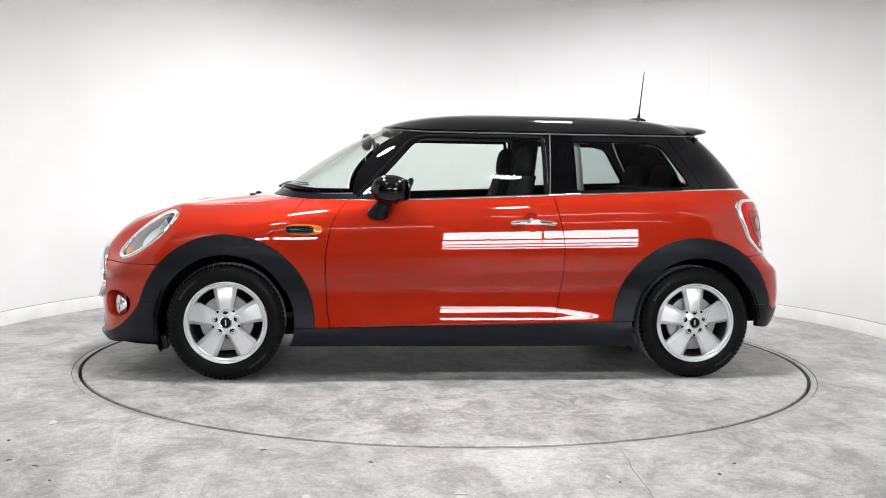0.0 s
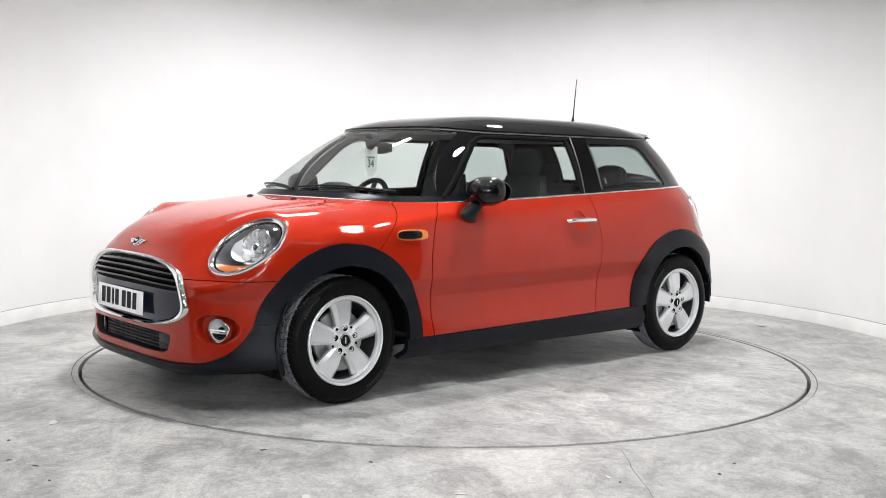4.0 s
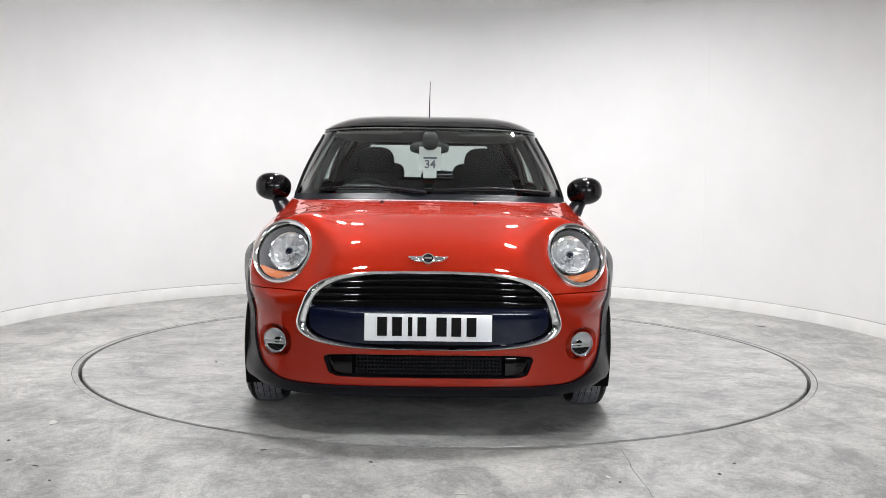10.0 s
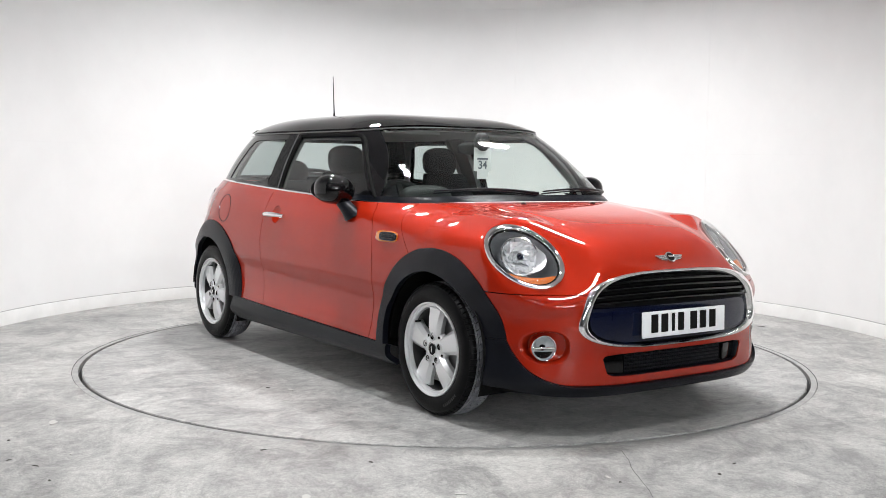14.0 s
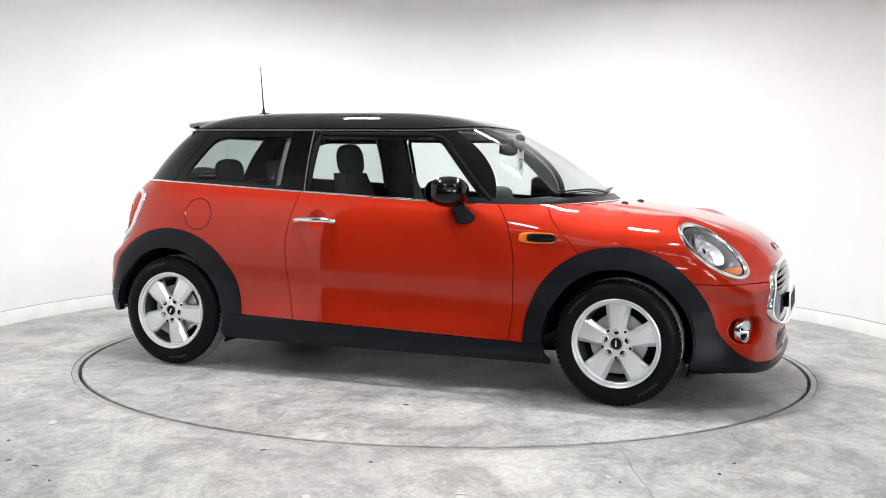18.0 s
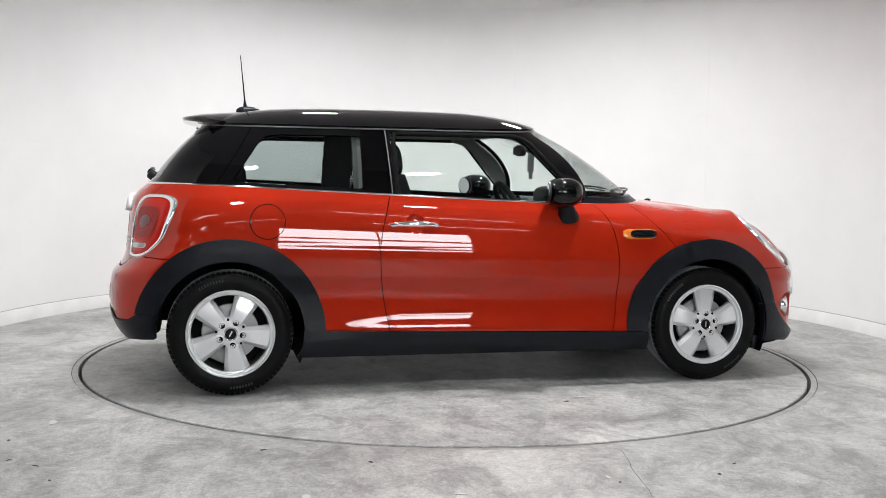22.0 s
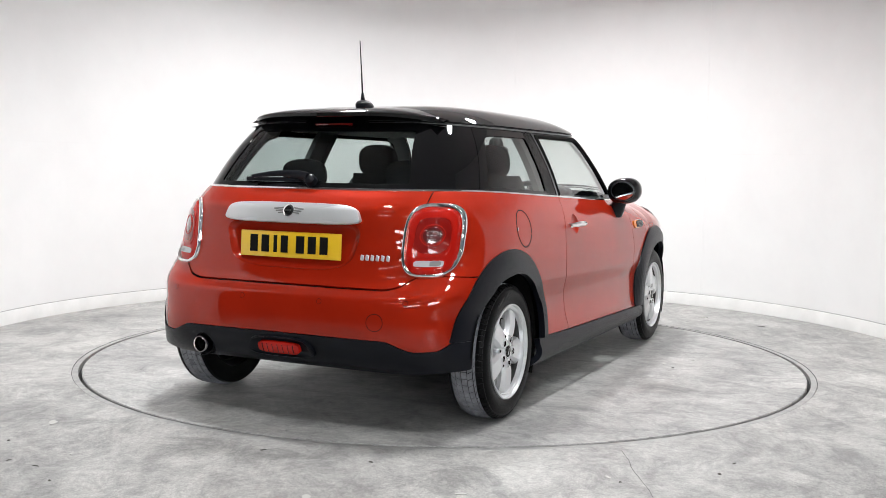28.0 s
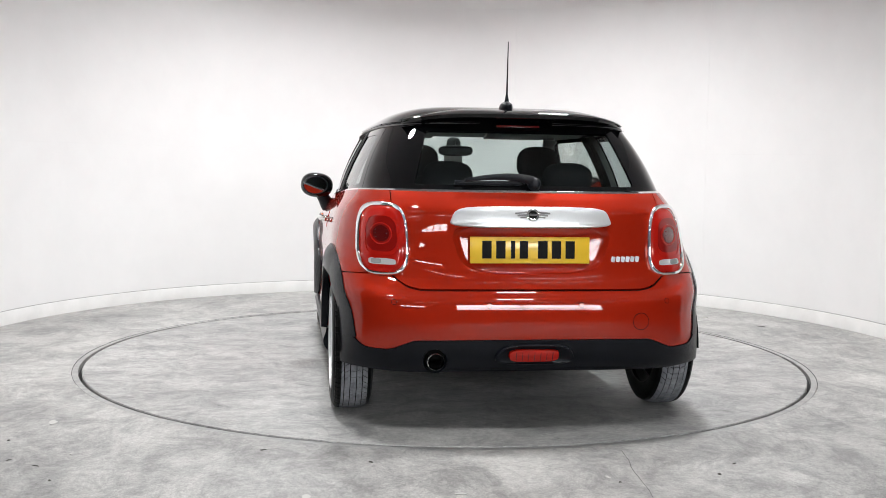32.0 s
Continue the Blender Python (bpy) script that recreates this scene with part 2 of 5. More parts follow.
def smooth_curve(knots, values, at):
    """Cubic Hermite through values at the knots, with limited slopes."""
    k, v = np.array(knots, float), np.array(values, float)
    d = np.diff(v) / np.diff(k)
    s = np.zeros(len(k))
    for i in range(1, len(k) - 1):
        if d[i - 1] * d[i] > 0:
            w1, w2 = 2 * (k[i + 1] - k[i]) + (k[i] - k[i - 1]), (k[i + 1] - k[i]) + 2 * (k[i] - k[i - 1])
            s[i] = (w1 + w2) / (w1 / d[i - 1] + w2 / d[i])
    s[0], s[-1] = d[0], d[-1]
    at = np.asarray(at, float)
    j = np.clip(np.searchsorted(k, at, side="right") - 1, 0, len(k) - 2)
    hh = k[j + 1] - k[j]
    u = (at - k[j]) / hh
    return ((2 * u**3 - 3 * u**2 + 1) * v[j] + (u**3 - 2 * u**2 + u) * hh * s[j]
            + (3 * u**2 - 2 * u**3) * v[j + 1] + (u**3 - u**2) * hh * s[j + 1])


def ring(xf, zf, w, zs, slope, xr, zr, nf, nr, kz, quarter, mf=0.0, mr=0.0):
    """One closed line round the car: nose, left side, tail, right side. Rounded-box plan with its own nose and tail."""
    fi = np.linspace(0, math.pi / 2, 1500)
    pts = []
    for ext, n, zc, mid in ((xf, nf, zf, mf), (xr, nr, zr, mr)):
        x = mid + (ext - mid) * np.cos(fi) ** (2 / n)
        y = w * np.sin(fi) ** (2 / n)
        if mid:
            more = np.linspace(mid, 0, 200)[1:]
            x, y = np.concatenate([x, more]), np.concatenate([y, np.full(199, w)])
        side = zs + slope * np.minimum(x, 0.9)
        z = side + (zc - side) * (1 - (y / w) ** kz)
        arc = np.concatenate([[0], np.cumsum(np.hypot(np.diff(x), np.diff(y)))])
        at = np.linspace(0, arc[-1], quarter + 1)
        pts.append(np.stack([np.interp(at, arc, q) for q in (x, y, z)], -1))
    f, r = pts
    left = np.concatenate([f, r[::-1][1:]])
    right = left[1:-1][::-1] * np.array([1, -1, 1])
    return np.concatenate([left, right])


class Sheet:
    """A grid of points (rows by columns, closed round the columns) with smooth normals and faces."""

    def __init__(self, grid):
        g = np.asarray(grid)
        self.rows, self.cols = g.shape[:2]
        du = np.roll(g, -1, 1) - np.roll(g, 1, 1)
        dv = np.gradient(g, axis=0)
        n = np.cross(du, dv)
        n /= np.linalg.norm(n, axis=2, keepdims=True) + 1e-12
        self.v, self.n = g.reshape(-1, 3), n.reshape(-1, 3)
        a = np.arange(self.rows - 1)[:, None] * self.cols + np.arange(self.cols)[None]
        b = np.arange(self.rows - 1)[:, None] * self.cols + (np.arange(self.cols)[None] + 1) % self.cols
        self.f = np.stack([a, b, b + self.cols, a + self.cols], -1).reshape(-1, 4)

    def bvh(self):
        return BVHTree.FromPolygons(self.v.tolist(), self.f.tolist())

    def cut(self, keeps):
        """Points, normals and faces of the piece on which all the functions of (x, y, z) are positive."""
        v, n = self.v, self.n
        ok = np.ones(len(self.f), bool)
        for k in keeps:
            ok &= (k(v[:, 0], v[:, 1], v[:, 2])[self.f] > 0).any(1)
        faces = [tuple(q) for q in self.f[ok].tolist()]
        pts = [v]
        nrm = [n]
        for k in keeps:
            allv, alln = np.concatenate(pts), np.concatenate(nrm)
            pts, nrm = [allv], [alln]
            val = k(allv[:, 0], allv[:, 1], allv[:, 2])
            pos = (val > 0).tolist()
            val = val.tolist()
            made, newv, newn, out = {}, [], [], []
            base = len(allv)
            for q in faces:
                flags = [pos[i] for i in q]
                if all(flags):
                    out.append(q)
                    continue
                if not any(flags):
                    continue
                poly = []
                for i, a in enumerate(q):
                    b = q[(i + 1) % len(q)]
                    if pos[a]:
                        poly.append(a)
                    if pos[a] != pos[b]:
                        key = (a, b) if a < b else (b, a)
                        if key not in made:
                            s = val[key[0]] / (val[key[0]] - val[key[1]])
                            made[key] = base + len(newv)
                            newv.append(allv[key[0]] * (1 - s) + allv[key[1]] * s)
                            newn.append(alln[key[0]] * (1 - s) + alln[key[1]] * s)
                        poly.append(made[key])
                if len(poly) > 2:
                    out.append(tuple(poly))
            faces = out
            if newv:
                pts.append(np.array(newv))
                nrm.append(np.array(newn))
        return np.concatenate(pts), np.concatenate(nrm), faces


def panel(name, sheet, keeps, material, parent, label="", thick=0.012, lift=0.0, flat_edge=True):
    """A piece of a sheet as a part of its own, with turned-in edges."""
    v, n, faces = sheet.cut(keeps)
    used = sorted({i for q in faces for i in q})
    if not used:
        return None
    idx = {u: i for i, u in enumerate(used)}
    n = n[used] / (np.linalg.norm(n[used], axis=1, keepdims=True) + 1e-12)
    v = v[used]
    v = v + n * (lift(v)[:, None] if callable(lift) else lift)
    faces = [tuple(idx[i] for i in q) for q in faces]
    verts, normals = v.tolist(), n.tolist()
    loops = [normals[i] for q in faces for i in q]
    if thick:
        count = {}
        for q in faces:
            for i, a in enumerate(q):
                b = q[(i + 1) % len(q)]
                if (b, a) in count:
                    del count[(b, a)]
                else:
                    count[(a, b)] = 1
        top, low = {}, {}
        for a, b in count:
            for i in (a, b):
                if i not in top:
                    top[i] = len(verts)
                    verts.append(verts[i])
                    low[i] = len(verts)
                    verts.append((v[i] - n[i] * thick).tolist())
            faces.append((top[b], top[a], low[a], low[b]))
            loops += [(0, 0, 0)] * 4
    me = mesh_of(name, verts, faces, material)
    me.normals_split_custom_set(loops)
    return put(name, me, parent, label)


# ---- outlines used to part the sheets: positive inside ----


def smin(*fs):
    return lambda x, y, z: np.minimum.reduce([f(x, y, z) for f in fs])


def inv(f, gap=0.0):
    return lambda x, y, z: -f(x, y, z) - gap


def grow(f, d):
    return lambda x, y, z: f(x, y, z) + d


def disc_xz(cx, cz, r):
    return lambda x, y, z: r - np.hypot(x - cx, z - cz)


def oval_yz(cy, cz, a, b, n=2.0, tilt=0.0, squash=0.0):
    c, s = math.cos(tilt), math.sin(tilt)

    def f(x, y, z):
        p, q = (y - cy) * c + (z - cz) * s, -(y - cy) * s + (z - cz) * c
        k = (np.abs(p / (a * (1 - squash * q / b))) ** n + np.abs(q / b) ** n) ** (1 / n)
        return (1 - k) * min(a, b)
    return f


def above(knots, values, axis="x"):
    """Positive above a curve z(x) or z(|y|)."""
    def f(x, y, z):
        return z - smooth_curve(knots, values, np.clip(x if axis == "x" else np.abs(y), knots[0], knots[-1]))
    return f


def ahead(knots, values):
    """Positive ahead of a curve x(z)."""
    return lambda x, y, z: x - smooth_curve(knots, values, np.clip(z, knots[0], knots[-1]))


def left(x, y, z):
    return y


def right(x, y, z):
    return -y

# ---- the booth: floor, turntable, curved wall ----
DISC_R, RING_R, WALL_H = 2.050, 2.103, 3.3
WALL_X, WALL_Y, WALL_R = 0.0, 0.281, 3.065


def annulus(name, r0, r1, z, material, depth=0.03, steps=180):
    bm = lathe_bm([(r0, z - depth), (r0, z), (r1, z), (r1, z - depth)], steps)
    return part(name, bm, material, None, crease=30)


def build_booth():
    # concrete floor round the table, out into the hall
    bm = bmesh.new()
    inner = [bm.verts.new((RING_R * math.cos(2 * math.pi * i / 180), RING_R * math.sin(2 * math.pi * i / 180), 0)) for i in range(180)]
    outer = []
    for i in range(180):
        a = 2 * math.pi * i / 180
        c, s = math.cos(a), math.sin(a)
        k = 16.0 / max(abs(c), abs(s))
        outer.append(bm.verts.new((c * k, s * k, 0)))
    for i in range(180):
        bm.faces.new((inner[i], inner[(i + 1) % 180], outer[(i + 1) % 180], outer[i]))
    floor = part("floor", bm, M_FLOOR, None, smooth=False)
    tagged(floor, "worn grey concrete floor of a photo booth", "floor", kind="structure")
    pit = part("floor_joint", lathe_bm([(RING_R + 0.02, -0.03), (0.0, -0.032)], 120), M_JOINT, None)
    tagged(pit, "dark gap round the turntable", "floor joint", kind="structure")
    rim = annulus("turntable_rim", DISC_R + 0.020, RING_R - 0.003, -0.001, M_STEEL)
    tagged(rim, "thin grey steel ring set into the floor round the turntable", "turntable rim", kind="structure")

    # curved wall, from one side of the mouth round to the other: a frame behind, sheets in front with fine joints
    a0, a1, th = radians(-36), radians(228), 0.1

    def bent(name, prof, start, end, n, material, parent=None):
        bm = bmesh.new()
        rows = [[bm.verts.new((WALL_X + r * math.cos(start + (end - start) * i / n), WALL_Y + r * math.sin(start + (end - start) * i / n), z)) for i in range(n + 1)] for r, z in prof]
        k = len(prof)
        for j in range(k):
            for i in range(n):
                bm.faces.new((rows[j][i], rows[j][i + 1], rows[(j + 1) % k][i + 1], rows[(j + 1) % k][i]))
        for i in (0, n):
            bm.faces.new([rows[j][i] for j in range(k)])
        return part(name, bm, material, parent, crease=40)
    R = WALL_R
    wall = bent("wall_curved", [(R + 0.008, 0.0), (R + 0.008, WALL_H), (R + th, WALL_H), (R + th, 0.0)], a0, a1, 120, M_SKIRT)
    tagged(wall, "smooth white curved wall of the photo booth", "wall", kind="structure")
    edges = [a0, radians(13.05), radians(45.9), radians(78.75), a1]
    for z0, z1 in ((0.0, 1.2593), (1.2598, 2.5348), (2.5353, WALL_H)):
        for s0, s1 in zip(edges, edges[1:]):
            bent("wall_panel", [(R, z0 + 0.0001), (R, z1 - 0.0001), (R + 0.006, z1 - 0.0001), (R + 0.006, z0 + 0.0001)], s0 + 0.00015, s1 - 0.00015, int(8 + (s1 - s0) * 40), M_WALL, wall)
    sk = bent("baseboard", [(R - 0.002, 0.0), (R - 0.014, 0.0), (R - 0.014, 0.088), (R - 0.009, 0.095), (R - 0.002, 0.095)], a0, a1, 150, M_SKIRT)
    # the fine shadow over the skirting, modelled as a thin grey strip
    line = bent("baseboard_joint", [(R - 0.002, 0.0955), (R - 0.0085, 0.0955), (R - 0.0085, 0.0985), (R - 0.002, 0.0985)], a0, a1, 150, M_STEEL)
    tagged(line, "thin grey strip standing in for the shadow line along the top of the skirting", "skirting", kind="structure")
    tagged(sk, "low white painted skirting along the curved wall", "skirting", kind="structure")
    # ceiling
    bm = lathe_bm([(0.0, WALL_H + 0.012), (WALL_R + 0.3, WALL_H + 0.012), (WALL_R + 0.3, WALL_H + 0.1), (0.0, WALL_H + 0.1)], 96, pose(WALL_X, WALL_Y, 0))
    ce = part("ceiling", bm, M_CEIL, None, crease=30)
    tagged(ce, "grey ceiling of the booth", "ceiling", kind="structure")
    # hall in front of the mouth
    for name, m, sx, sy, sz in (("wall_hall", pose(0, -9.3, 2.5), 24, 0.2, 5), ("wall_hall_side", pose(-12, -5, 2.5), 0.2, 20, 5),
                                ("wall_hall_side", pose(12, -5, 2.5), 0.2, 20, 5), ("wall_hall_back", pose(0, 5.1, 2.5), 24, 0.2, 5),
                                ("ceiling_hall", pose(0, -5, 5.1), 24.2, 20.4, 0.2)):
        ob = part(name, box_bm(sx, sy, sz, m), M_HALL, None, smooth=False)
        tagged(ob, "plain grey wall of the hall outside the booth", "wall", kind="structure")

    # bright hall window and a tube light, which the car's paint mirrors
    win = new("window_1")
    tagged(win, "bright daylit hall window with white bars", "window", kind="structure")
    for x0, x1, n, h0 in ((-2.5, 0.1, 4, 0.28), (1.75, 4.6, 2, 0.80)):
        w = (x1 - x0) / n
        for i in range(n):
            x = x0 + w * (i + 0.5)
            part("pane", box_bm(w - (0.03 if h0 > 0.5 else 0.10), 0.01, h0, pose(x, -9.19, 2.27)), M_DAY, win, smooth=False)
            if x > 0:
                part("pane", box_bm(w - 0.03, 0.01, 0.13, pose(x, -9.19, 1.72)), M_DAY, win, smooth=False)
        part("window_bar", box_bm(x1 - x0, 0.03, 0.06, pose((x0 + x1) / 2, -9.185, 2.24 - h0 / 2)), M_SKIRT, win, smooth=False)
        for i in range(n + 1):
            part("window_bar", box_bm(0.03, 0.03, h0 + 0.12, pose(x0 + w * i, -9.185, 2.27)), M_SKIRT, win, smooth=False)
    for x, y, z in ((-3.6, -8.2, 3.55), (0.2, -8.2, 3.55), (4.0, -8.2, 3.55), (-3.0, -6.6, 4.55), (3.0, -6.6, 4.55), (5.6, -5.0, 4.55)):
        tube = new("tube_light")
        tagged(tube, "long ceiling tube light in the hall", "ceiling light", group="hall tube lights")
        part("tube", lathe_bm([(0.0, -1.2), (0.018, -1.2), (0.018, 1.2), (0.0, 1.2)], 12, pose(x, y, z, 0, 90, 0)), M_TUBE, tube)
        part("tube_batten", box_bm(2.5, 0.06, 0.05, pose(x, y, z + 0.06), 0.005), M_SKIRT, tube)
        part("tube_hanger", box_bm(0.02, 0.02, 4.925 - z, pose(x, y, z + 0.08 + (4.92 - z) / 2)), M_SKIRT, tube, smooth=False)


build_booth()

for lx, ly in LAMPS:
    down = new("downlight")
    tagged(down, "round flat white downlight hung under the booth ceiling", "ceiling light", group="booth downlights")
    part("lamp_housing", lathe_bm([(0.0, 0.006), (0.165, 0.006), (0.172, 0.012), (0.172, 0.05), (0.16, 0.065), (0.0, 0.065)], 40, pose(lx, ly, LAMP_Z)), M_SKIRT, down, crease=30)
    part("lamp_stem", box_bm(0.03, 0.03, WALL_H - LAMP_Z - 0.054, pose(lx, ly, (WALL_H + LAMP_Z + 0.078) / 2)), M_SKIRT, down, smooth=False)


def build_turntable():
    table = new("turntable")
    tagged(table, "round concrete-topped turntable flush with the floor", "turntable")
    part("disc", lathe_bm([(0.0, 0.0), (0.6, 0.0), (1.3, 0.0), (DISC_R - 0.004, 0.0), (DISC_R - 0.002, -0.003), (DISC_R - 0.002, -0.025), (0.0, -0.025)], 180), M_DISC, table, "scuffed grey concrete top", crease=30)
    part("edge_band", lathe_bm([(DISC_R - 0.002, -0.004), (DISC_R + 0.001, -0.004), (DISC_R + 0.001, -0.028), (DISC_R - 0.002, -0.028)], 180, closed=True), M_STEEL, table, "thin steel edge band")
    return table


TABLE = build_turntable()

# ---- the car: two sheets give its skin ----
# lines round the body from the sills up to the waist
LEVEL = list(range(13))
NOSE_X = [1.925, 1.962, 1.968, 1.975, 1.968, 1.942, 1.900, 1.816, 1.690, 1.510, 1.300, 1.130, 1.050]
NOSE_Z = [0.165, 0.225, 0.340, 0.470, 0.590, 0.675, 0.735, 0.800, 0.852, 0.896, 0.929, 0.947, 0.953]
SIDE_Y = [0.807, 0.8375, 0.824, 0.818, 0.836, 0.837, 0.832, 0.826, 0.817, 0.805, 0.790, 0.774, 0.762]
SIDE_Z = [0.170, 0.250, 0.370, 0.480, 0.580, 0.660, 0.725, 0.780, 0.830, 0.872, 0.910, 0.940, 0.966]
TAIL_X = [-1.735, -1.785, -1.830, -1.843, -1.832, -1.798, -1.774, -1.762, -1.757, -1.750, -1.738, -1.700, -1.655]
TAIL_Z = [0.250, 0.285, 0.370, 0.465, 0.562, 0.602, 0.650, 0.715, 0.785, 0.855, 0.925, 0.980, 1.018]
NOSE_N = [3.7, 3.7, 3.7, 3.65, 3.45, 3.05, 2.80, 2.75, 2.90, 3.2, 3.4, 3.5, 3.5]
NOSE_M = [1.0, 1.0, 1.0, 1.0, 1.0, 1.0, 1.0, 1.0, 0.88, 0.62, 0.35, 0.1, 0.0]
TAIL_N = [4.9, 5.0, 5.0, 4.8, 4.5, 4.1, 3.7, 3.55, 3.55, 3.7, 4.0, 4.5, 5.0]
TAIL_M = [-1.0, -1.0, -1.0, -1.0, -1.0, -1.0, -1.0, -0.95, -0.9, -0.8, -0.6, -0.3, 0.0]
SLOPE = [0.0, -0.01, -0.015, -0.015, -0.015, -0.018, -0.021, -0.025, -0.030, -0.034, -0.038, -0.041, -0.042]
QUARTER = 120


# headlamp: a round face swept back and raked, set into the front corner
HL_C, HL_P, HL_Q = Vector((1.6587, 0.6386, 0.7445)), Vector((-0.1105, 0.1275, 0.0326)), Vector((-0.112, -0.0483, 0.1217))
HL_N = HL_P.cross(HL_Q).normalized()


def head_k(x, y, z):
    """1 on the headlamp's rim seen from ahead, less inside it."""
    dy, dz = np.abs(y) - HL_C.y, z - HL_C.z
    det = HL_P.y * HL_Q.z - HL_Q.y * HL_P.z
    return np.hypot((dy * HL_Q.z - dz * HL_Q.y) / det, (dz * HL_P.y - dy * HL_P.z) / det)


def head_plane(y, z):
    """The x of the headlamp's face."""
    return HL_C.x - (HL_N.y * (np.abs(y) - HL_C.y) + HL_N.z * (z - HL_C.z)) / HL_N.x


def body_sheet(rows=120):
    at = np.linspace(0, 12, rows)
    cs = [smooth_curve(LEVEL, q, at) for q in (NOSE_X, NOSE_Z, SIDE_Y, SIDE_Z, SLOPE, TAIL_X, TAIL_Z, NOSE_N, TAIL_N, NOSE_M, TAIL_M)]
    grid = np.array([ring(*[c[i] for c in cs[:9]], 5.0, QUARTER, cs[9][i], cs[10][i]) for i in range(rows)])
    # the bonnet swells over the headlamps
    x, y = grid[..., 0], np.abs(grid[..., 1])
    grid[..., 2] += 0.040 * np.exp(-((x - 1.53) / 0.17) ** 2 - ((y - 0.60) / 0.15) ** 2) * np.clip((grid[..., 2] - 0.62) / 0.15, 0, 1)
    # a raised panel runs up the middle of the bonnet
    edge = 0.34 + 0.07 * (1.9 - x)
    grid[..., 2] += 0.008 * (1 / (1 + np.exp(np.clip((y - edge) / 0.014, -30, 30))) - 0.5) * np.clip((grid[..., 2] - 0.70) / 0.10, 0, 1) * np.clip((x - 1.0) / 0.15, 0, 1)
    # the skin flattens into the headlamp's face
    near = np.clip((1.95 - head_k(x, y, grid[..., 2])) / 0.95, 0, 1) * (x > 1.15)
    grid[..., 0] += near ** 2 * (3 - 2 * near) * np.clip(head_plane(y, grid[..., 2]) - x, -0.07, 0.13)
    # the lower edge of the doors folds outwards above the sill
    z = grid[..., 2]
    fold = np.clip((0.445 - z) / 0.115, 0, 1)
    tuck = np.clip((z - 0.255) / 0.055, 0, 1)
    along = np.clip((0.80 - np.abs(x)) / 0.42, 0, 1)
    grid[..., 1] += np.sign(grid[..., 1]) * 0.0078 * fold ** 2 * tuck ** 2 * (3 - 2 * tuck) * along ** 2 * (3 - 2 * along) * (y > 0.7)
    return Sheet(grid)


def cabin_sheet(rows=56):
    at = np.linspace(0, 1, rows)
    k = (0.0, 0.35, 0.7, 1.0)
    cs = [smooth_curve(k, q, at) for q in (
        (1.035, 0.845, 0.618, 0.405), (0.953, 1.094, 1.237, 1.342), (0.756, 0.712, 0.655, 0.598), (0.960, 1.088, 1.213, 1.318),
        (-0.042, -0.027, -0.012, 0.0), (-1.650, -1.568, -1.468, -1.372), (1.018, 1.130, 1.240, 1.325), (3.5, 3.5, 3.6, 3.7), (5.0, 5.2, 5.6, 6.0))]
    return Sheet([ring(*[c[i] for c in cs], 4.0, QUARTER) for i in range(rows)])


def roof_sheet(rows=36):
    edge = ring(0.420, 1.340, 0.606, 1.318, 0.0, -1.375, 1.325, 3.7, 6.0, 4.0, QUARTER)
    mid = np.array([-0.48, 0.0])
    out = []
    for r in np.linspace(1.0, 0.02, rows):
        g = edge.copy()
        g[:, :2] = mid + (edge[:, :2] - mid) * r
        crown = 1.419 - 0.012 * ((g[:, 0] + 0.5) / 0.9) ** 2
        g[:, 2] = edge[:, 2] + (crown - edge[:, 2]) * (1 - r ** 5.0)
        out.append(g)
    return Sheet(out)


BODY, CABIN, ROOF = body_sheet(), cabin_sheet(), roof_sheet()
BODY_TREE, CABIN_TREE = BODY.bvh(), CABIN.bvh()


def on_front(y, z, lift=0.0):
    """The skin's point and normal seen from ahead at (y, z)."""
    hit, n, _, _ = BODY_TREE.ray_cast(Vector((3.0, y, z)), Vector((-1, 0, 0)))
    n = n if n.x > 0 else -n
    return hit + n * lift, n


def on_rear(y, z, lift=0.0, tree=None):
    hit, n, _, _ = (tree or BODY_TREE).ray_cast(Vector((-3.0, y, z)), Vector((1, 0, 0)))
    n = n if n.x < 0 else -n
    return hit + n * lift, n


def on_side(x, z, s, lift=0.0, tree=None):
    """The skin's point and normal at (x, z) on the left (s = 1) or the right (s = -1)."""
    hit, n, _, _ = (tree or BODY_TREE).ray_cast(Vector((x, 2.0 * s, z)), Vector((0, -s, 0)))
    n = n if n.y * s > 0 else -n
    return hit + n * lift, n


def on_top(x, y, lift=0.0):
    hit, n, _, _ = BODY_TREE.ray_cast(Vector((x, y, 2.0)), Vector((0, 0, -1)))
    n = n if n.z > 0 else -n
    return hit + n * lift, n


AXLE_X, AXLE_Z = 1.2475, 0.304
GAP = 0.0022
ARCH_F, ARCH_R = disc_xz(AXLE_X, AXLE_Z, 0.440), disc_xz(-AXLE_X, AXLE_Z, 0.440)
WELL_F, WELL_R = disc_xz(AXLE_X, AXLE_Z, 0.352), disc_xz(-AXLE_X, AXLE_Z, 0.352)
SILL = above((-1.0, 0.9), (0.318, 0.276))
BONNET_Z = above((1.0, 2.1), (0.600, 0.600))
SCUTTLE = ahead((0.70, 0.729, 0.80, 0.88, 0.935, 0.97), (1.075, 1.049, 0.985, 0.905, 0.858, 0.83))
DOOR_F = ahead((0.27, 0.40, 0.638, 0.75, 0.83, 0.90, 0.945, 0.97), (0.712, 0.730, 0.738, 0.724, 0.700, 0.658, 0.615, 0.59))
DOOR_R = ahead((0.30, 0.45, 0.60, 0.705, 0.80, 0.90, 1.0), (-0.470, -0.500, -0.518, -0.522, -0.510, -0.486, -0.462))
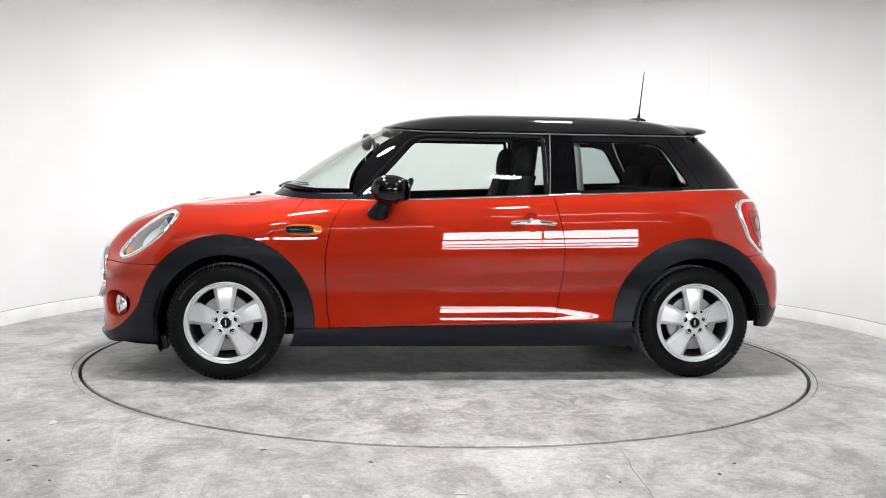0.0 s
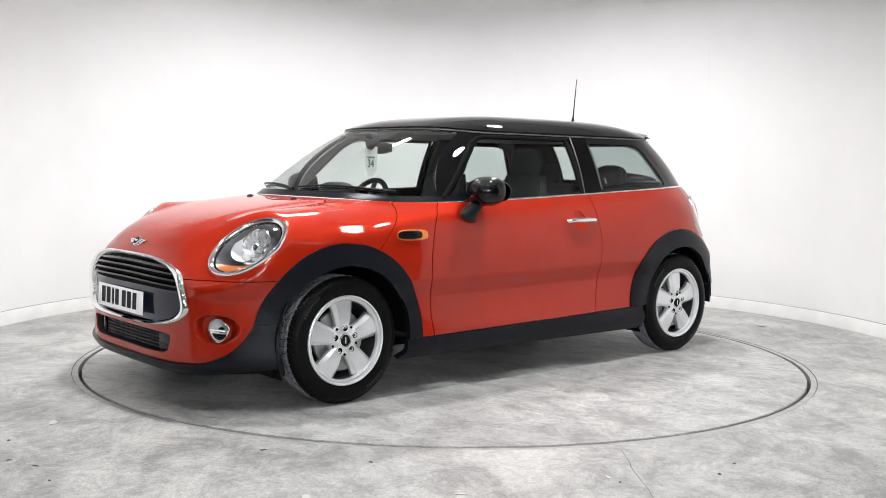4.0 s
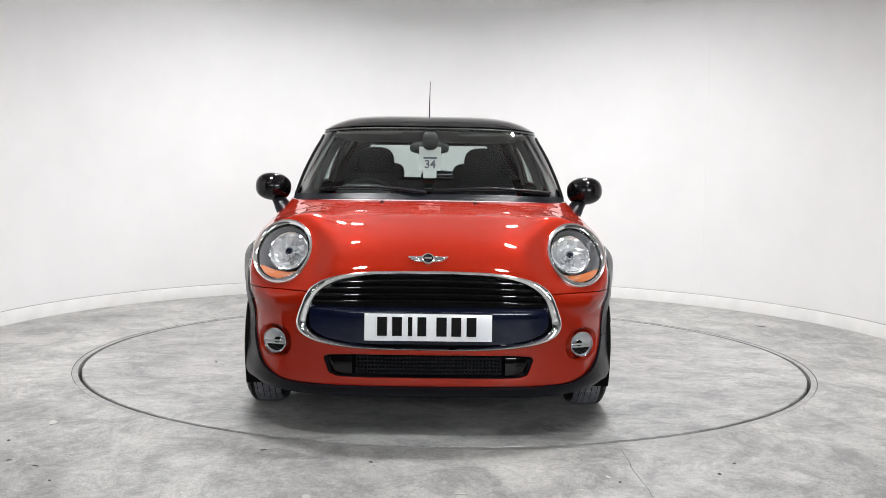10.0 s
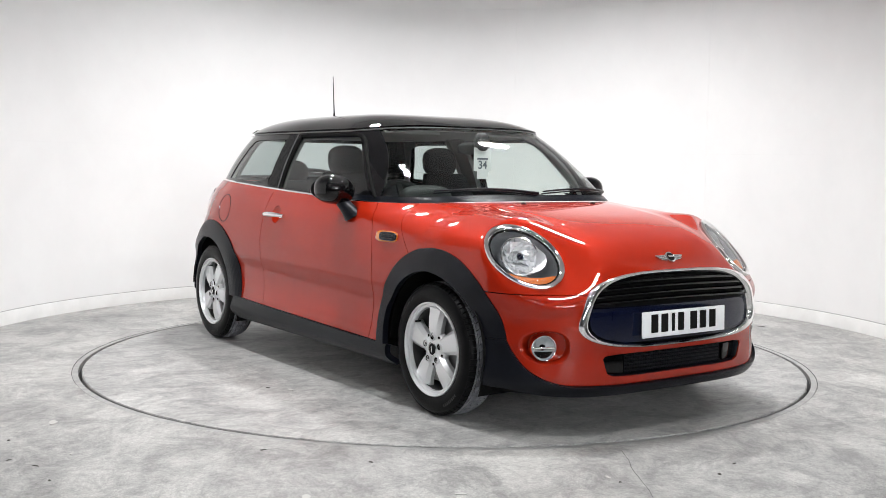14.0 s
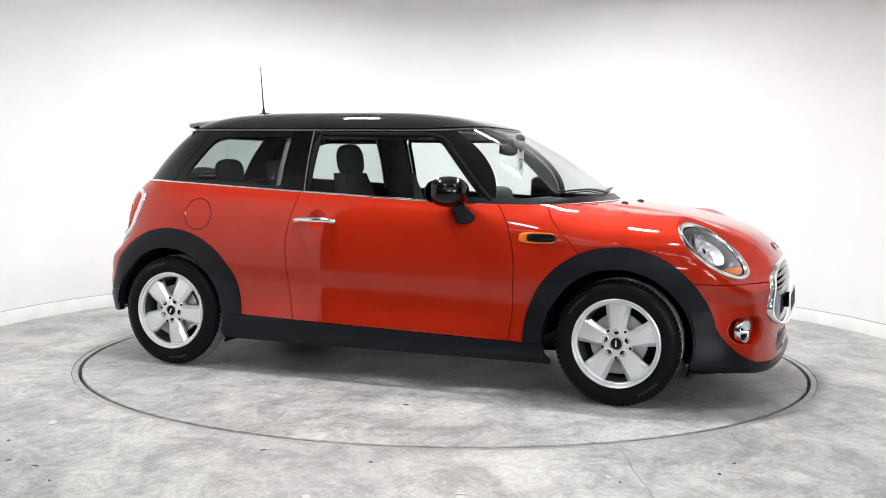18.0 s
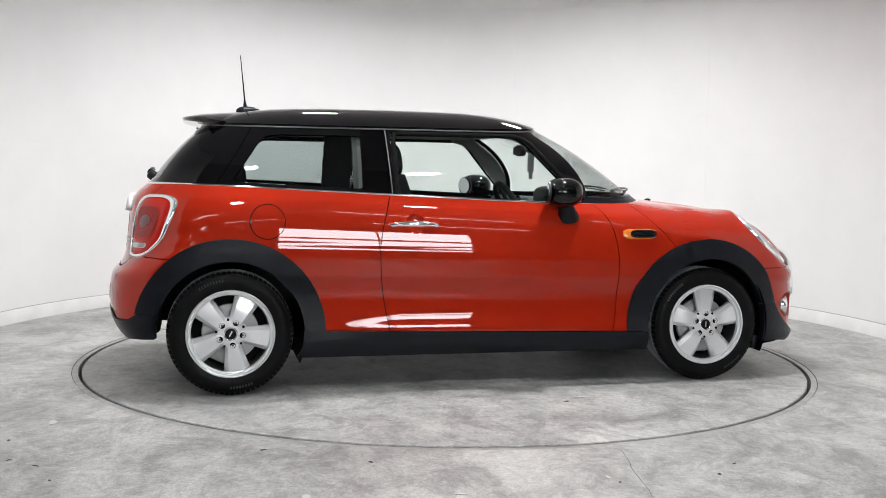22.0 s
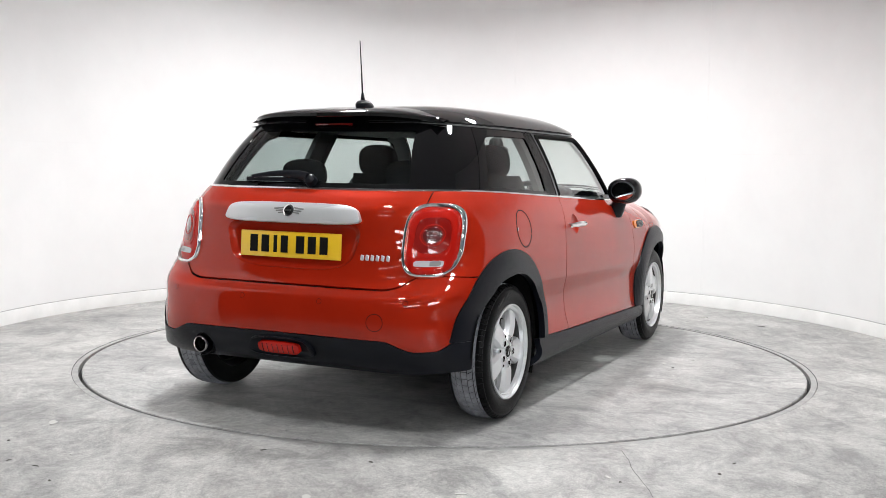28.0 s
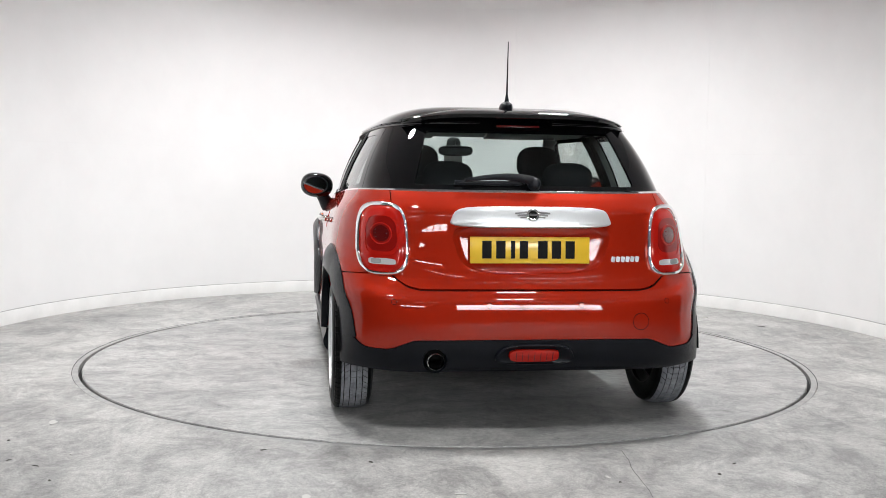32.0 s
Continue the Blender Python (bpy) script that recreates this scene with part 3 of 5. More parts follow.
LIP = above((1.20, 1.58, 1.65, 1.69, 1.73, 1.80, 1.90, 2.05), (0.56, 0.52, 0.462, 0.405, 0.342, 0.272, 0.224, 0.212))
VALANCE = above((0.0, 0.50, 0.55, 0.62, 0.70, 0.76, 0.84), (0.405, 0.402, 0.385, 0.362, 0.366, 0.41, 0.50), "y")
BUMPER_R = above((0.0, 0.46, 0.53, 0.575, 0.605, 0.70, 0.86), (0.606, 0.606, 0.618, 0.646, 0.664, 0.668, 0.655), "y")
GRILLE = oval_yz(0, 0.530, 0.520, 0.153, 3.3, 0.0, 0.10)
INTAKE = oval_yz(0, 0.301, 0.424, 0.049, 9.0, 0.0, -0.04)
TL_Y, TL_Z, TL_A, TL_B = 0.627, 0.813, 0.099, 0.147


def lamp_hole(cy, cz, a, b, n, tilt):
    both = [oval_yz(s * cy, cz, a, b, n, s * tilt) for s in (1, -1)]
    return lambda x, y, z: np.maximum(both[0](x, y, z), both[1](x, y, z))




def HEADS(x, y, z):
    return (1 - head_k(x, y, z)) * 0.1



TAILS = lamp_hole(TL_Y, TL_Z, TL_A, TL_B, 3.2, 0.0)
FOGS = lamp_hole(0.648, 0.383, 0.075, 0.070, 2.3, 0.0)


def fore(v):
    return lambda x, y, z: x - v


def aft(v):
    return lambda x, y, z: v - x


def build_car_body(car):
    g = GAP
    no_heads = smin(lambda x, y, z: np.where(x > 1.0, -HEADS(x, y, z), 1.0))
    no_tails = lambda x, y, z: np.where(x < -1.0, -TAILS(x, y, z), 1.0)
    front_only = lambda f: (lambda x, y, z: np.where(x > 1.2, -f(x, y, z), 1.0))
    # dark inner shell seen in the gaps and holes
    panel("inner_shell", BODY, [inv(WELL_F, 0.02), inv(WELL_R, 0.02), front_only(HEADS), no_tails, lambda x, y, z: np.where(x < -1.2, -oval_yz(0, 0.782, 0.34, 0.112, 4.0, 0.0, -0.10)(x, y, z), 1.0), front_only(FOGS), front_only(INTAKE), lambda x, y, z: np.where(x < -1.2, z - 0.30 - 0.025 * np.clip((np.abs(y) - 0.5) / 0.3, 0, 1), 1.0)], M_DARK, car, thick=0, lift=-0.016)
    panel("bonnet", BODY, [grow(BONNET_Z, -g), grow(SCUTTLE, -g), inv(ARCH_F), fore(0.5), no_heads, front_only(GRILLE)], M_RED, car, "glossy red bonnet with headlamp openings")
    panel("front_bumper", BODY, [inv(BONNET_Z, g), fore(1.2), inv(ARCH_F), LIP, front_only(GRILLE), front_only(INTAKE), front_only(FOGS)], M_RED, car, "glossy red front bumper")
    for s, sd in ((left, "left"), (right, "right")):
        panel("front_wing", BODY, [s, inv(SCUTTLE, g), grow(DOOR_F, -g), SILL, inv(ARCH_F)], M_RED, car)
        panel("door", BODY, [s, inv(DOOR_F, g), grow(DOOR_R, -g), SILL, inv(ARCH_R), inv(disc_xz(-0.345, 0.838, 0.050))], M_RED, car, "glossy red door panel")
        panel("rear_wing", BODY, [s, inv(DOOR_R, g), SILL, inv(ARCH_R), lambda x, y, z: np.maximum(x + 1.50, np.abs(y) - 0.592 - GAP), lambda x, y, z: np.where(x < -1.25, BUMPER_R(x, y, z) - GAP, 1.0), no_tails], M_RED, car)
        panel("front_arch_trim", BODY, [s, disc_xz(AXLE_X, AXLE_Z, 0.456), inv(WELL_F), lambda x, y, z: np.where(x < AXLE_X, SILL(x, y, z), z - 0.405)], M_TRIM, car, "matt black wheel arch trim", thick=0.03, lift=arch_lift(AXLE_X))
        panel("rear_arch_trim", BODY, [s, disc_xz(-AXLE_X, AXLE_Z, 0.458), inv(WELL_R), lambda x, y, z: np.where(x > -AXLE_X, SILL(x, y, z), z - 0.40)], M_TRIM, car, "matt black wheel arch trim", thick=0.03, lift=arch_lift(-AXLE_X))
        panel("sill_trim", BODY, [s, inv(SILL, 0.003), aft(0.92), fore(-0.95), inv(WELL_F), inv(WELL_R)], M_TRIM, car, "matt black sill trim", thick=0.03, lift=sill_lift)
    panel("front_lip", BODY, [inv(LIP, 0.002), fore(1.25), inv(WELL_F), lambda x, y, z: 0.403 - z, lambda x, y, z: z - 0.182 - 0.030 * np.clip((np.abs(y) - 0.45) / 0.35, 0, 1) ** 2], M_TRIM, car, "matt black lower front lip", thick=0.03, lift=lip_lift)
    panel("tailgate", BODY, [aft(-1.48), lambda x, y, z: 0.592 - GAP - np.abs(y), grow(BUMPER_R, -g - 0.004), no_tails, inv(oval_yz(0, 0.782, 0.330, 0.108, 4.0, 0.0, -0.10))], M_RED, car, "glossy red tailgate")
    panel("rear_bumper", BODY, [inv(BUMPER_R, g), aft(-1.25), inv(ARCH_R), VALANCE], M_RED, car, "glossy red rear bumper")
    panel("rear_valance", BODY, [inv(VALANCE, 0.002), aft(-1.25), inv(WELL_R), lambda x, y, z: z - 0.262 - 0.022 * np.clip((np.abs(y) - 0.5) / 0.3, 0, 1) ** 1.5, lambda x, y, z: np.maximum(np.hypot(x + AXLE_X, z - AXLE_Z) - 0.459, 0.399 - z), inv(oval_yz(0.420, 0.316, 0.052, 0.052))], M_TRIM, car, "matt black rear valance", thick=0.03, lift=tail_lift)


def sill_lift(v):
    """A ridge along the upper third, tucked in below it."""
    q = np.clip((v[:, 2] - 0.165) / 0.125, 0, 1)
    return 0.008 + 0.015 * np.sin(q ** 1.2 * math.pi) ** 1.2 - 0.022 * (1 - q) ** 2


def tail_lift(v):
    """Follows the flare behind the wheel and lies flat across the tail."""
    near = np.clip((-1.62 - v[:, 0]) / 0.12, 0, 1)
    return arch_lift(-AXLE_X)(v) * (1 - near) + 0.006 * near


def lip_lift(v):
    """Follows the flare beside the wheel and swells into the lip ahead of it."""
    near = np.clip((v[:, 0] - 1.66) / 0.14, 0, 1)
    return arch_lift(AXLE_X)(v) * (1 - near) + 0.016 * near


def arch_lift(cx):
    """The flare bulges out over the wheel and runs flush at its outer edge."""
    def f(v):
        r = np.hypot(v[:, 0] - cx, v[:, 2] - AXLE_Z)
        u = np.clip((0.458 - r) / 0.106, 0, 1)
        out = np.clip((v[:, 0] - cx) * (1 if cx > 0 else -1), 0, 1)
        base = np.maximum(0.861 - (0.09 if cx > 0 else 0.15) * (out / 0.36) ** 2 - np.abs(v[:, 1]), 0.010)
        return 0.006 + np.minimum(base, 0.05) * np.sin(np.minimum(u * 1.5, 1.0) * math.pi / 2) ** 0.9
    return f


SCREEN_Y = ((0.94, 1.05, 1.15, 1.25, 1.36), (0.722, 0.668, 0.616, 0.567, 0.522))
WIN_F = ahead((0.94, 1.03, 1.116, 1.20, 1.25, 1.275, 1.295), (0.585, 0.495, 0.417, 0.340, 0.292, 0.250, 0.165))
QUART_R = ahead((1.0, 1.03, 1.10, 1.18, 1.23, 1.262, 1.275), (-1.245, -1.240, -1.200, -1.145, -1.11, -1.07, -1.0))
SEAM_R = ahead((1.0, 1.032, 1.316, 1.4), (-1.328, -1.307, -1.134, -1.10))


def build_cabin(car):
    def screen(x, y, z):
        return smooth_curve(*SCREEN_Y, np.clip(z, 0.94, 1.36)) - np.abs(y)

    def top(v):
        return lambda x, y, z: v - z
    # belt height along the side
    def belt(d):
        return lambda x, y, z: z - (0.960 - 0.042 * x) - d
    front = fore(0.1)
    panel("windscreen", CABIN, [front, grow(screen, -0.004), lambda x, y, z: 1.334 - z], M_GLASS, car, "clear curved windscreen", thick=0.004)
    for s in (left, right):
        panel("a_pillar", CABIN, [s, fore(-0.6), inv(screen), inv(smin(inv(grow(WIN_F, 0.022)), belt(0.008), fore(-0.445), top(1.296)))], M_BLACK, car, "gloss black windscreen pillar and window surround")
        panel("door_window", CABIN, [s, inv(WIN_F, -0.024), belt(0.006), fore(-0.447), top(1.298)], M_GLASS, car, "clear tinted door window", thick=0.004, lift=-0.006)
        panel("rear_side_window", CABIN, [s, aft(-0.62), QUART_R, belt(0.02), top(1.276)], M_GLASS_D, car, "darker tinted rear side window", thick=0.004, lift=-0.003)
        panel("rear_pillar", CABIN, [s, aft(-0.455), grow(SEAM_R, -0.002), inv(smin(aft(-0.60), grow(QUART_R, -0.004), belt(0.022), top(1.272)))], M_BLACK, car, "gloss black rear pillar")
    hole = smin(lambda x, y, z: 0.500 - 0.30 * (z - 1.02) - np.abs(y), lambda x, y, z: z - 1.045, lambda x, y, z: 1.285 - z)
    panel("rear_surround", CABIN, [inv(SEAM_R, 0.002), aft(-0.9), inv(hole)], M_BLACK, car, "gloss black tailgate glass surround")
    panel("rear_window", CABIN, [aft(-0.9), grow(hole, 0.004)], M_GLASS_D, car, "dark tinted rear window", thick=0.004, lift=-0.004)
    panel("roof", ROOF, [lambda x, y, z: x * 0 + 1], M_BLACK, car, "gloss black roof", thick=0.03, lift=0.006)

# ---- wheels ----


def spoke_outline():
    """Radius and half width of a spoke from the hub to the rim."""
    return [(0.030, 0.030), (0.062, 0.037), (0.100, 0.046), (0.140, 0.055), (0.170, 0.062), (0.190, 0.067)]


def build_wheel(car, x, y, turn):
    """A wheel with its outer face away from the car's middle."""
    s = 1 if y > 0 else -1
    wheel = new("wheel")
    wheel.parent = car
    wheel["label"] = "black tyre on a silver five-spoke alloy wheel"
    wheel.matrix_basis = pose(x, y, AXLE_Z) @ pose(0, 0, 0, -90 * s, 0, 0) @ pose(0, 0, 0, 0, 0, turn)
    # local z points outwards; the outer sidewall is at z = 0
    tyre = [(0.207, -0.012), (0.213, -0.002), (0.232, 0.004), (0.255, 0.005), (0.275, 0.0), (0.288, -0.010), (0.297, -0.022), (0.3015, -0.034),
            (0.3035, -0.060), (0.304, -0.088), (0.3035, -0.116), (0.3015, -0.142), (0.297, -0.154), (0.288, -0.166), (0.262, -0.176), (0.207, -0.165)]
    part("tyre", lathe_bm([(r - (0.004 if r > 0.296 else 0), z) for r, z in tyre], 72, closed=True), M_RUBBER, wheel, "black rubber tyre")
    # tread blocks: five ribs cut by slanted sipes
    bm = bmesh.new()
    for rib, (z0, z1) in enumerate(((-0.035, -0.046), (-0.050, -0.072), (-0.076, -0.100), (-0.104, -0.126), (-0.130, -0.152))):
        outer = rib in (0, 4)
        count = 60
        for i in range(count):
            a, b = 2 * math.pi * (i + 0.06) / count, 2 * math.pi * (i + 0.94) / count
            sk = (0.03, 0.02, 0.0, -0.02, -0.03)[rib]
            def rad(z):
                return 0.304 - (0.0025 if outer else 0.0)
            vs = []
            for rr in (-0.007, 0.0):
                for ang, zz, sh in ((a, z0, -sk), (b, z0, -sk), (b, z1, sk), (a, z1, sk)):
                    drop = 0.006 if (zz > -0.03 or zz < -0.146) else 0.0
                    r = rad(zz) + rr - drop
                    vs.append(bm.verts.new((r * math.cos(ang + sh), r * math.sin(ang + sh), zz)))
            bm.faces.new(vs[4:8])
            for k in range(4):
                bm.faces.new((vs[k], vs[(k + 1) % 4], vs[4 + (k + 1) % 4], vs[4 + k]))
    part("tread", bm, M_TREAD, wheel, "dusty grey tyre tread", smooth=False)
    # black blocks round the outer shoulder
    bm = bmesh.new()
    for i in range(72):
        a, b = 2 * math.pi * (i + 0.10) / 72, 2 * math.pi * (i + 0.90) / 72
        ring_ = [[bm.verts.new((r * math.cos(g), r * math.sin(g), z)) for r, z in ((0.280, -0.0065), (0.2905, -0.0080), (0.3000, -0.0190), (0.3030, -0.0330), (0.296, -0.034))] for g in (a, b)]
        for j in range(4):
            bm.faces.new((ring_[0][j], ring_[1][j], ring_[1][j + 1], ring_[0][j + 1]))
        for q in ring_:
            bm.faces.new(q)
    part("shoulder_tread", bm, M_RUBBER, wheel, "black shoulder blocks of the tyre", smooth=False)
    # raised side wall lettering as plain bars
    for a0, cnt in ((0.6, 9), (3.6, 8)):
        for i in range(cnt):
            a = a0 + i * 0.055
            c, sn = math.cos(a), math.sin(a)
            part("sidewall_bar", box_bm(0.013, 0.008, 0.002, pose(0.262 * c, 0.262 * sn, 0.0046) @ pose(0, 0, 0, 0, 0, math.degrees(a)), 0.0006, 1), M_MARK, wheel, "raised black bar on the tyre wall", smooth=False)
    rim = wheel
    part("rim", lathe_bm([(0.214, -0.004), (0.2125, 0.004), (0.208, 0.006), (0.205, 0.004), (0.2025, -0.008), (0.194, -0.009), (0.1915, -0.006), (0.1885, -0.008), (0.186, -0.024), (0.190, -0.030), (0.210, -0.030)], 72, closed=True), M_ALLOY, rim)
    part("rim_barrel", lathe_bm([(0.186, -0.026), (0.186, -0.06), (0.180, -0.13), (0.205, -0.15), (0.212, -0.14), (0.212, -0.03)], 64), M_BRAKE, rim, "dark inner barrel of the wheel")
    for k in range(5):
        a = 2 * math.pi * k / 5
        bm = bmesh.new()
        rows = []
        for r, w in spoke_outline():
            u = (r - 0.03) / 0.156
            zt = -0.016 + 0.010 * math.sin(min(1, u * 1.1) * math.pi) - 0.004 * u
            cross = []
            for yy, dz in ((-1.0, -0.036), (-0.97, -0.017), (-0.92, -0.0145), (-0.64, -0.0005), (0.0, 0.0012), (0.64, -0.0005), (0.92, -0.0145), (0.97, -0.017), (1.0, -0.036)):
                cross.append(bm.verts.new((r, yy * w, zt + dz)))
            rows.append(cross)
        for p, q in zip(rows, rows[1:]):
            for i in range(len(p) - 1):
                bm.faces.new((p[i], p[i + 1], q[i + 1], q[i]))
        bmesh.ops.rotate(bm, cent=(0, 0, 0), matrix=Matrix.Rotation(a, 3, "Z"), verts=bm.verts)
        part("spoke", bm, M_ALLOY, rim, crease=35)
    part("hub", lathe_bm([(0.0, -0.012), (0.030, -0.012), (0.052, -0.014), (0.070, -0.017), (0.078, -0.026), (0.080, -0.050)], 48), M_ALLOY, rim)
    part("hub_cap", lathe_bm([(0.0, -0.004), (0.020, -0.005), (0.026, -0.007), (0.028, -0.014)], 32), M_INK, rim, "black centre cap")
    part("hub_cap_ring", lathe_bm([(0.027, -0.0055), (0.030, -0.0045), (0.033, -0.0065), (0.033, -0.014)], 32), M_CHROME, rim)
    part("hub_emblem", box_bm(0.030, 0.007, 0.002, pose(0, 0, -0.0035), 0.0008, 1), M_CHROME, rim, "small chrome winged badge")
    for k in range(5):
        a = 2 * math.pi * k / 5
        c, sn = math.cos(a) * 0.057, math.sin(a) * 0.057
        part("bolt_lip", lathe_bm([(0.0135, -0.006), (0.0150, -0.0035), (0.0170, -0.0028), (0.0188, -0.0040), (0.0200, -0.0100), (0.0200, -0.018)], 24, pose(c, sn, -0.001)), M_ALLOY, rim)
        part("bolt_hole", lathe_bm([(0.0140, -0.0050), (0.0130, -0.0060), (0.0125, -0.010), (0.0, -0.010)], 20, pose(c, sn, -0.001)), M_DARK, rim)
        part("wheel_bolt", lathe_bm([(0.0, -0.0065), (0.0045, -0.0065), (0.006, -0.0080), (0.006, -0.012)], 6, pose(c, sn, -0.001)), M_BRAKE, rim)
        c, sn = math.cos(a + math.pi / 5) * 0.069, math.sin(a + math.pi / 5) * 0.069
        part("hub_hole", lathe_bm([(0.0065, -0.016), (0.0060, -0.0135), (0.0050, -0.0140), (0.0, -0.0145)], 14, pose(c, sn, 0)), M_DARK, rim)
    part("brake_disc", lathe_bm([(0.05, -0.066), (0.136, -0.066), (0.138, -0.069), (0.138, -0.084), (0.05, -0.084)], 48), M_ROTOR, wheel, "steel brake disc")
    part("brake_shield", lathe_bm([(0.0, -0.105), (0.178, -0.112)], 48), M_DARK, wheel)
    part("caliper", box_bm(0.07, 0.15, 0.07, pose(-0.118, 0.03, -0.08), 0.015), M_GREYPL, wheel, "grey brake caliper")
    part("valve", lathe_bm([(0.0, 0.0), (0.0035, 0.0), (0.004, -0.03)], 10, pose(0.175 * math.cos(0.9), 0.175 * math.sin(0.9), -0.006)), M_DARK, wheel)
    return wheel


def build_car():
    car = new("car")
    tagged(car, "glossy red three-door hatchback with black roof standing on the turntable", "car")
    body = car
    build_car_body(body)
    build_cabin(body)
    for x, y, turn in ((AXLE_X, 0.829, -88), (-AXLE_X, 0.829, -88), (AXLE_X, -0.829, 90), (-AXLE_X, -0.829, 64)):
        build_wheel(body, x, y, turn)
    build_details(body)
    for ob in car.children:
        ob.matrix_basis = pose(CAR_X, CAR_Y, 0) @ ob.matrix_basis
    return car


# ---- the car's fittings ----


def oval_patch(name, place, cu, cv, a, b, n, loops, material, parent, label="", tilt=0.0, squash=0.0, count=72, axis=None, close=True):
    """Loops (scale, lift) of a rounded outline laid on the skin, from the outside in. place(u, v, lift) gives point and normal;
    with an axis all loops are lifted along it instead of along the skin's normal."""
    base = superoval(a, b, n, count, squash)
    ct, st = math.cos(tilt), math.sin(tilt)
    verts, faces = [], []
    for scale, lift in loops:
        sa, sb = scale if isinstance(scale, tuple) else (scale, scale)
        for x, y in base:
            u, v = cu + x * sa * ct - y * sb * st, cv + x * sa * st + y * sb * ct
            p, nn = place(u, v)
            verts.append(p + (axis if axis is not None else nn) * lift)
    k = len(loops)
    for j in range(k - 1):
        for i in range(count):
            i2 = (i + 1) % count
            faces.append((j * count + i, j * count + i2, (j + 1) * count + i2, (j + 1) * count + i))
    bm = bmesh.new()
    vs = [bm.verts.new(v) for v in verts]
    for f in faces:
        bm.faces.new([vs[i] for i in f])
    if close:
        bm.faces.new(vs[(k - 1) * count:])
    return part(name, bm, material, parent, label, crease=50)


def side_place(s):
    return lambda u, v: on_side(u, v, s)


def bars(name, places, w, h, depth, frame_of, material, parent, label=""):
    """Upright bars in place of characters that are not spelt out."""
    for u, ww in places:
        part(name, box_bm(depth, ww if ww else w, h, frame_of(u), 0.0), material, parent, label, smooth=False)


def build_front(car):
    # grille surround: a chrome band round a black opening
    oval_patch("grille_surround", on_front, 0, 0.530, 0.534, 0.161, 3.3, [((1.004, 1.005), -0.006), ((1.0, 0.995), 0.010), ((0.985, 0.965), 0.020), ((0.962, 0.940), 0.022), ((0.935, 0.910), 0.014), ((0.926, 0.897), 0.0), ((0.922, 0.890), -0.03)], M_CHROME, car, "polished chrome grille surround", squash=0.10, count=120, close=False)
    oval_patch("grille_backing", on_front, 0, 0.530, 0.520, 0.150, 3.3, [(1.0, -0.045), (0.7, -0.045), (0.3, -0.045)], M_DARK, car, squash=0.10, axis=Vector((1, 0, 0)))
    # four gloss black slats in the upper half
    for z, hw in ((0.654, 0.385), (0.628, 0.437), (0.601, 0.464), (0.574, 0.482)):
        pts, nrm = [], []
        for i in range(33):
            y = hw * (i / 16 - 1)
            p, nn = on_front(y, z - 0.010 * (y / hw) ** 2)
            pts.append(p + Vector((-0.012, 0, 0)))
            nrm.append(Vector((0.35, 0, 1)).normalized())
        part("grille_slat", tube_bm(pts, 0.016, sides=10, flat=0.42, ups=nrm), M_BLACK, car, "gloss black grille slat")
    # navy band below them
    rows, cols = 9, 40
    bm = bmesh.new()
    grid = []
    for j in range(rows):
        z = 0.394 + (0.556 - 0.394) * j / (rows - 1)
        q = (z - 0.530) / 0.146
        hw = 0.493 * (1 - abs(q) ** 3.3) ** (1 / 3.3) * (1 - 0.06 * q) - 0.004
        line = []
        for i in range(cols + 1):
            p, nn = on_front(hw * (2 * i / cols - 1), z)
            line.append(bm.verts.new(p + Vector((-0.006 - (0.02 if j == rows - 1 else 0), 0, 0))))
        grid.append(line)
    for j in range(rows - 1):
        for i in range(cols):
            bm.faces.new((grid[j][i], grid[j][i + 1], grid[j + 1][i + 1], grid[j + 1][i]))
    part("grille_band", bm, M_NAVY, car, "glossy dark navy band across the grille", crease=60)
    part("tow_cover", box_bm(0.004, 0.05, 0.045, pose(1.938, -0.415, 0.51, 0, 0, -24), 0.004), M_NAVY, car)
    # number plate
    plate = part("number_plate", box_bm(0.006, 0.520, 0.111, pose(1.994, -0.004, 0.468, 0, -2, 0), 0.002), M_PLATE_W, car, "white number plate with black bars")
    for y, w in ((-0.192, 0.040), (-0.131, 0.040), (-0.078, 0.018), (-0.030, 0.036), (0.050, 0.042), (0.110, 0.040), (0.172, 0.040)):
        part("plate_bar", box_bm(0.002, w, 0.078, pose(1.9985, y, 0.472, 0, -2, 0)), M_INK, plate, "black bar", smooth=False)
    part("plate_line", box_bm(0.002, 0.12, 0.004, pose(1.9975, -0.004, 0.4185, 0, -2, 0)), M_GREYINK, plate, smooth=False)
    for y in (-0.13, 0.10):
        p, _ = on_front(y, 0.468)
        part("plate_mount", box_bm(0.06, 0.03, 0.05, pose(1.965, y, 0.468), 0.004), M_DARK, car)
    # lower intake: recess with a lattice
    oval_patch("intake_backing", on_front, 0, 0.301, 0.436, 0.055, 9.0, [(1.0, -0.05), (0.5, -0.05)], M_DARK, car, axis=Vector((1, 0, 0)))
    oval_patch("intake_frame", on_front, 0, 0.301, 0.424, 0.049, 9.0, [((1.004, 1.03), -0.004), ((0.99, 0.93), -0.012), ((0.985, 0.90), -0.045)], M_TRIM, car, "matt black intake frame", squash=-0.04, close=False)
    for i in range(5):
        pts = []
        for k in range(25):
            y = 0.30 * (k / 12 - 1)
            p, _ = on_front(y, 0.267 + 0.016 * i)
            pts.append(p + Vector((-0.030, 0, 0)))
        part("intake_bar", tube_bm(pts, 0.0035, sides=6), M_LATT, car)
    for i in range(41):
        y = -0.30 + 0.60 * i / 40
        p, _ = on_front(y, 0.299)
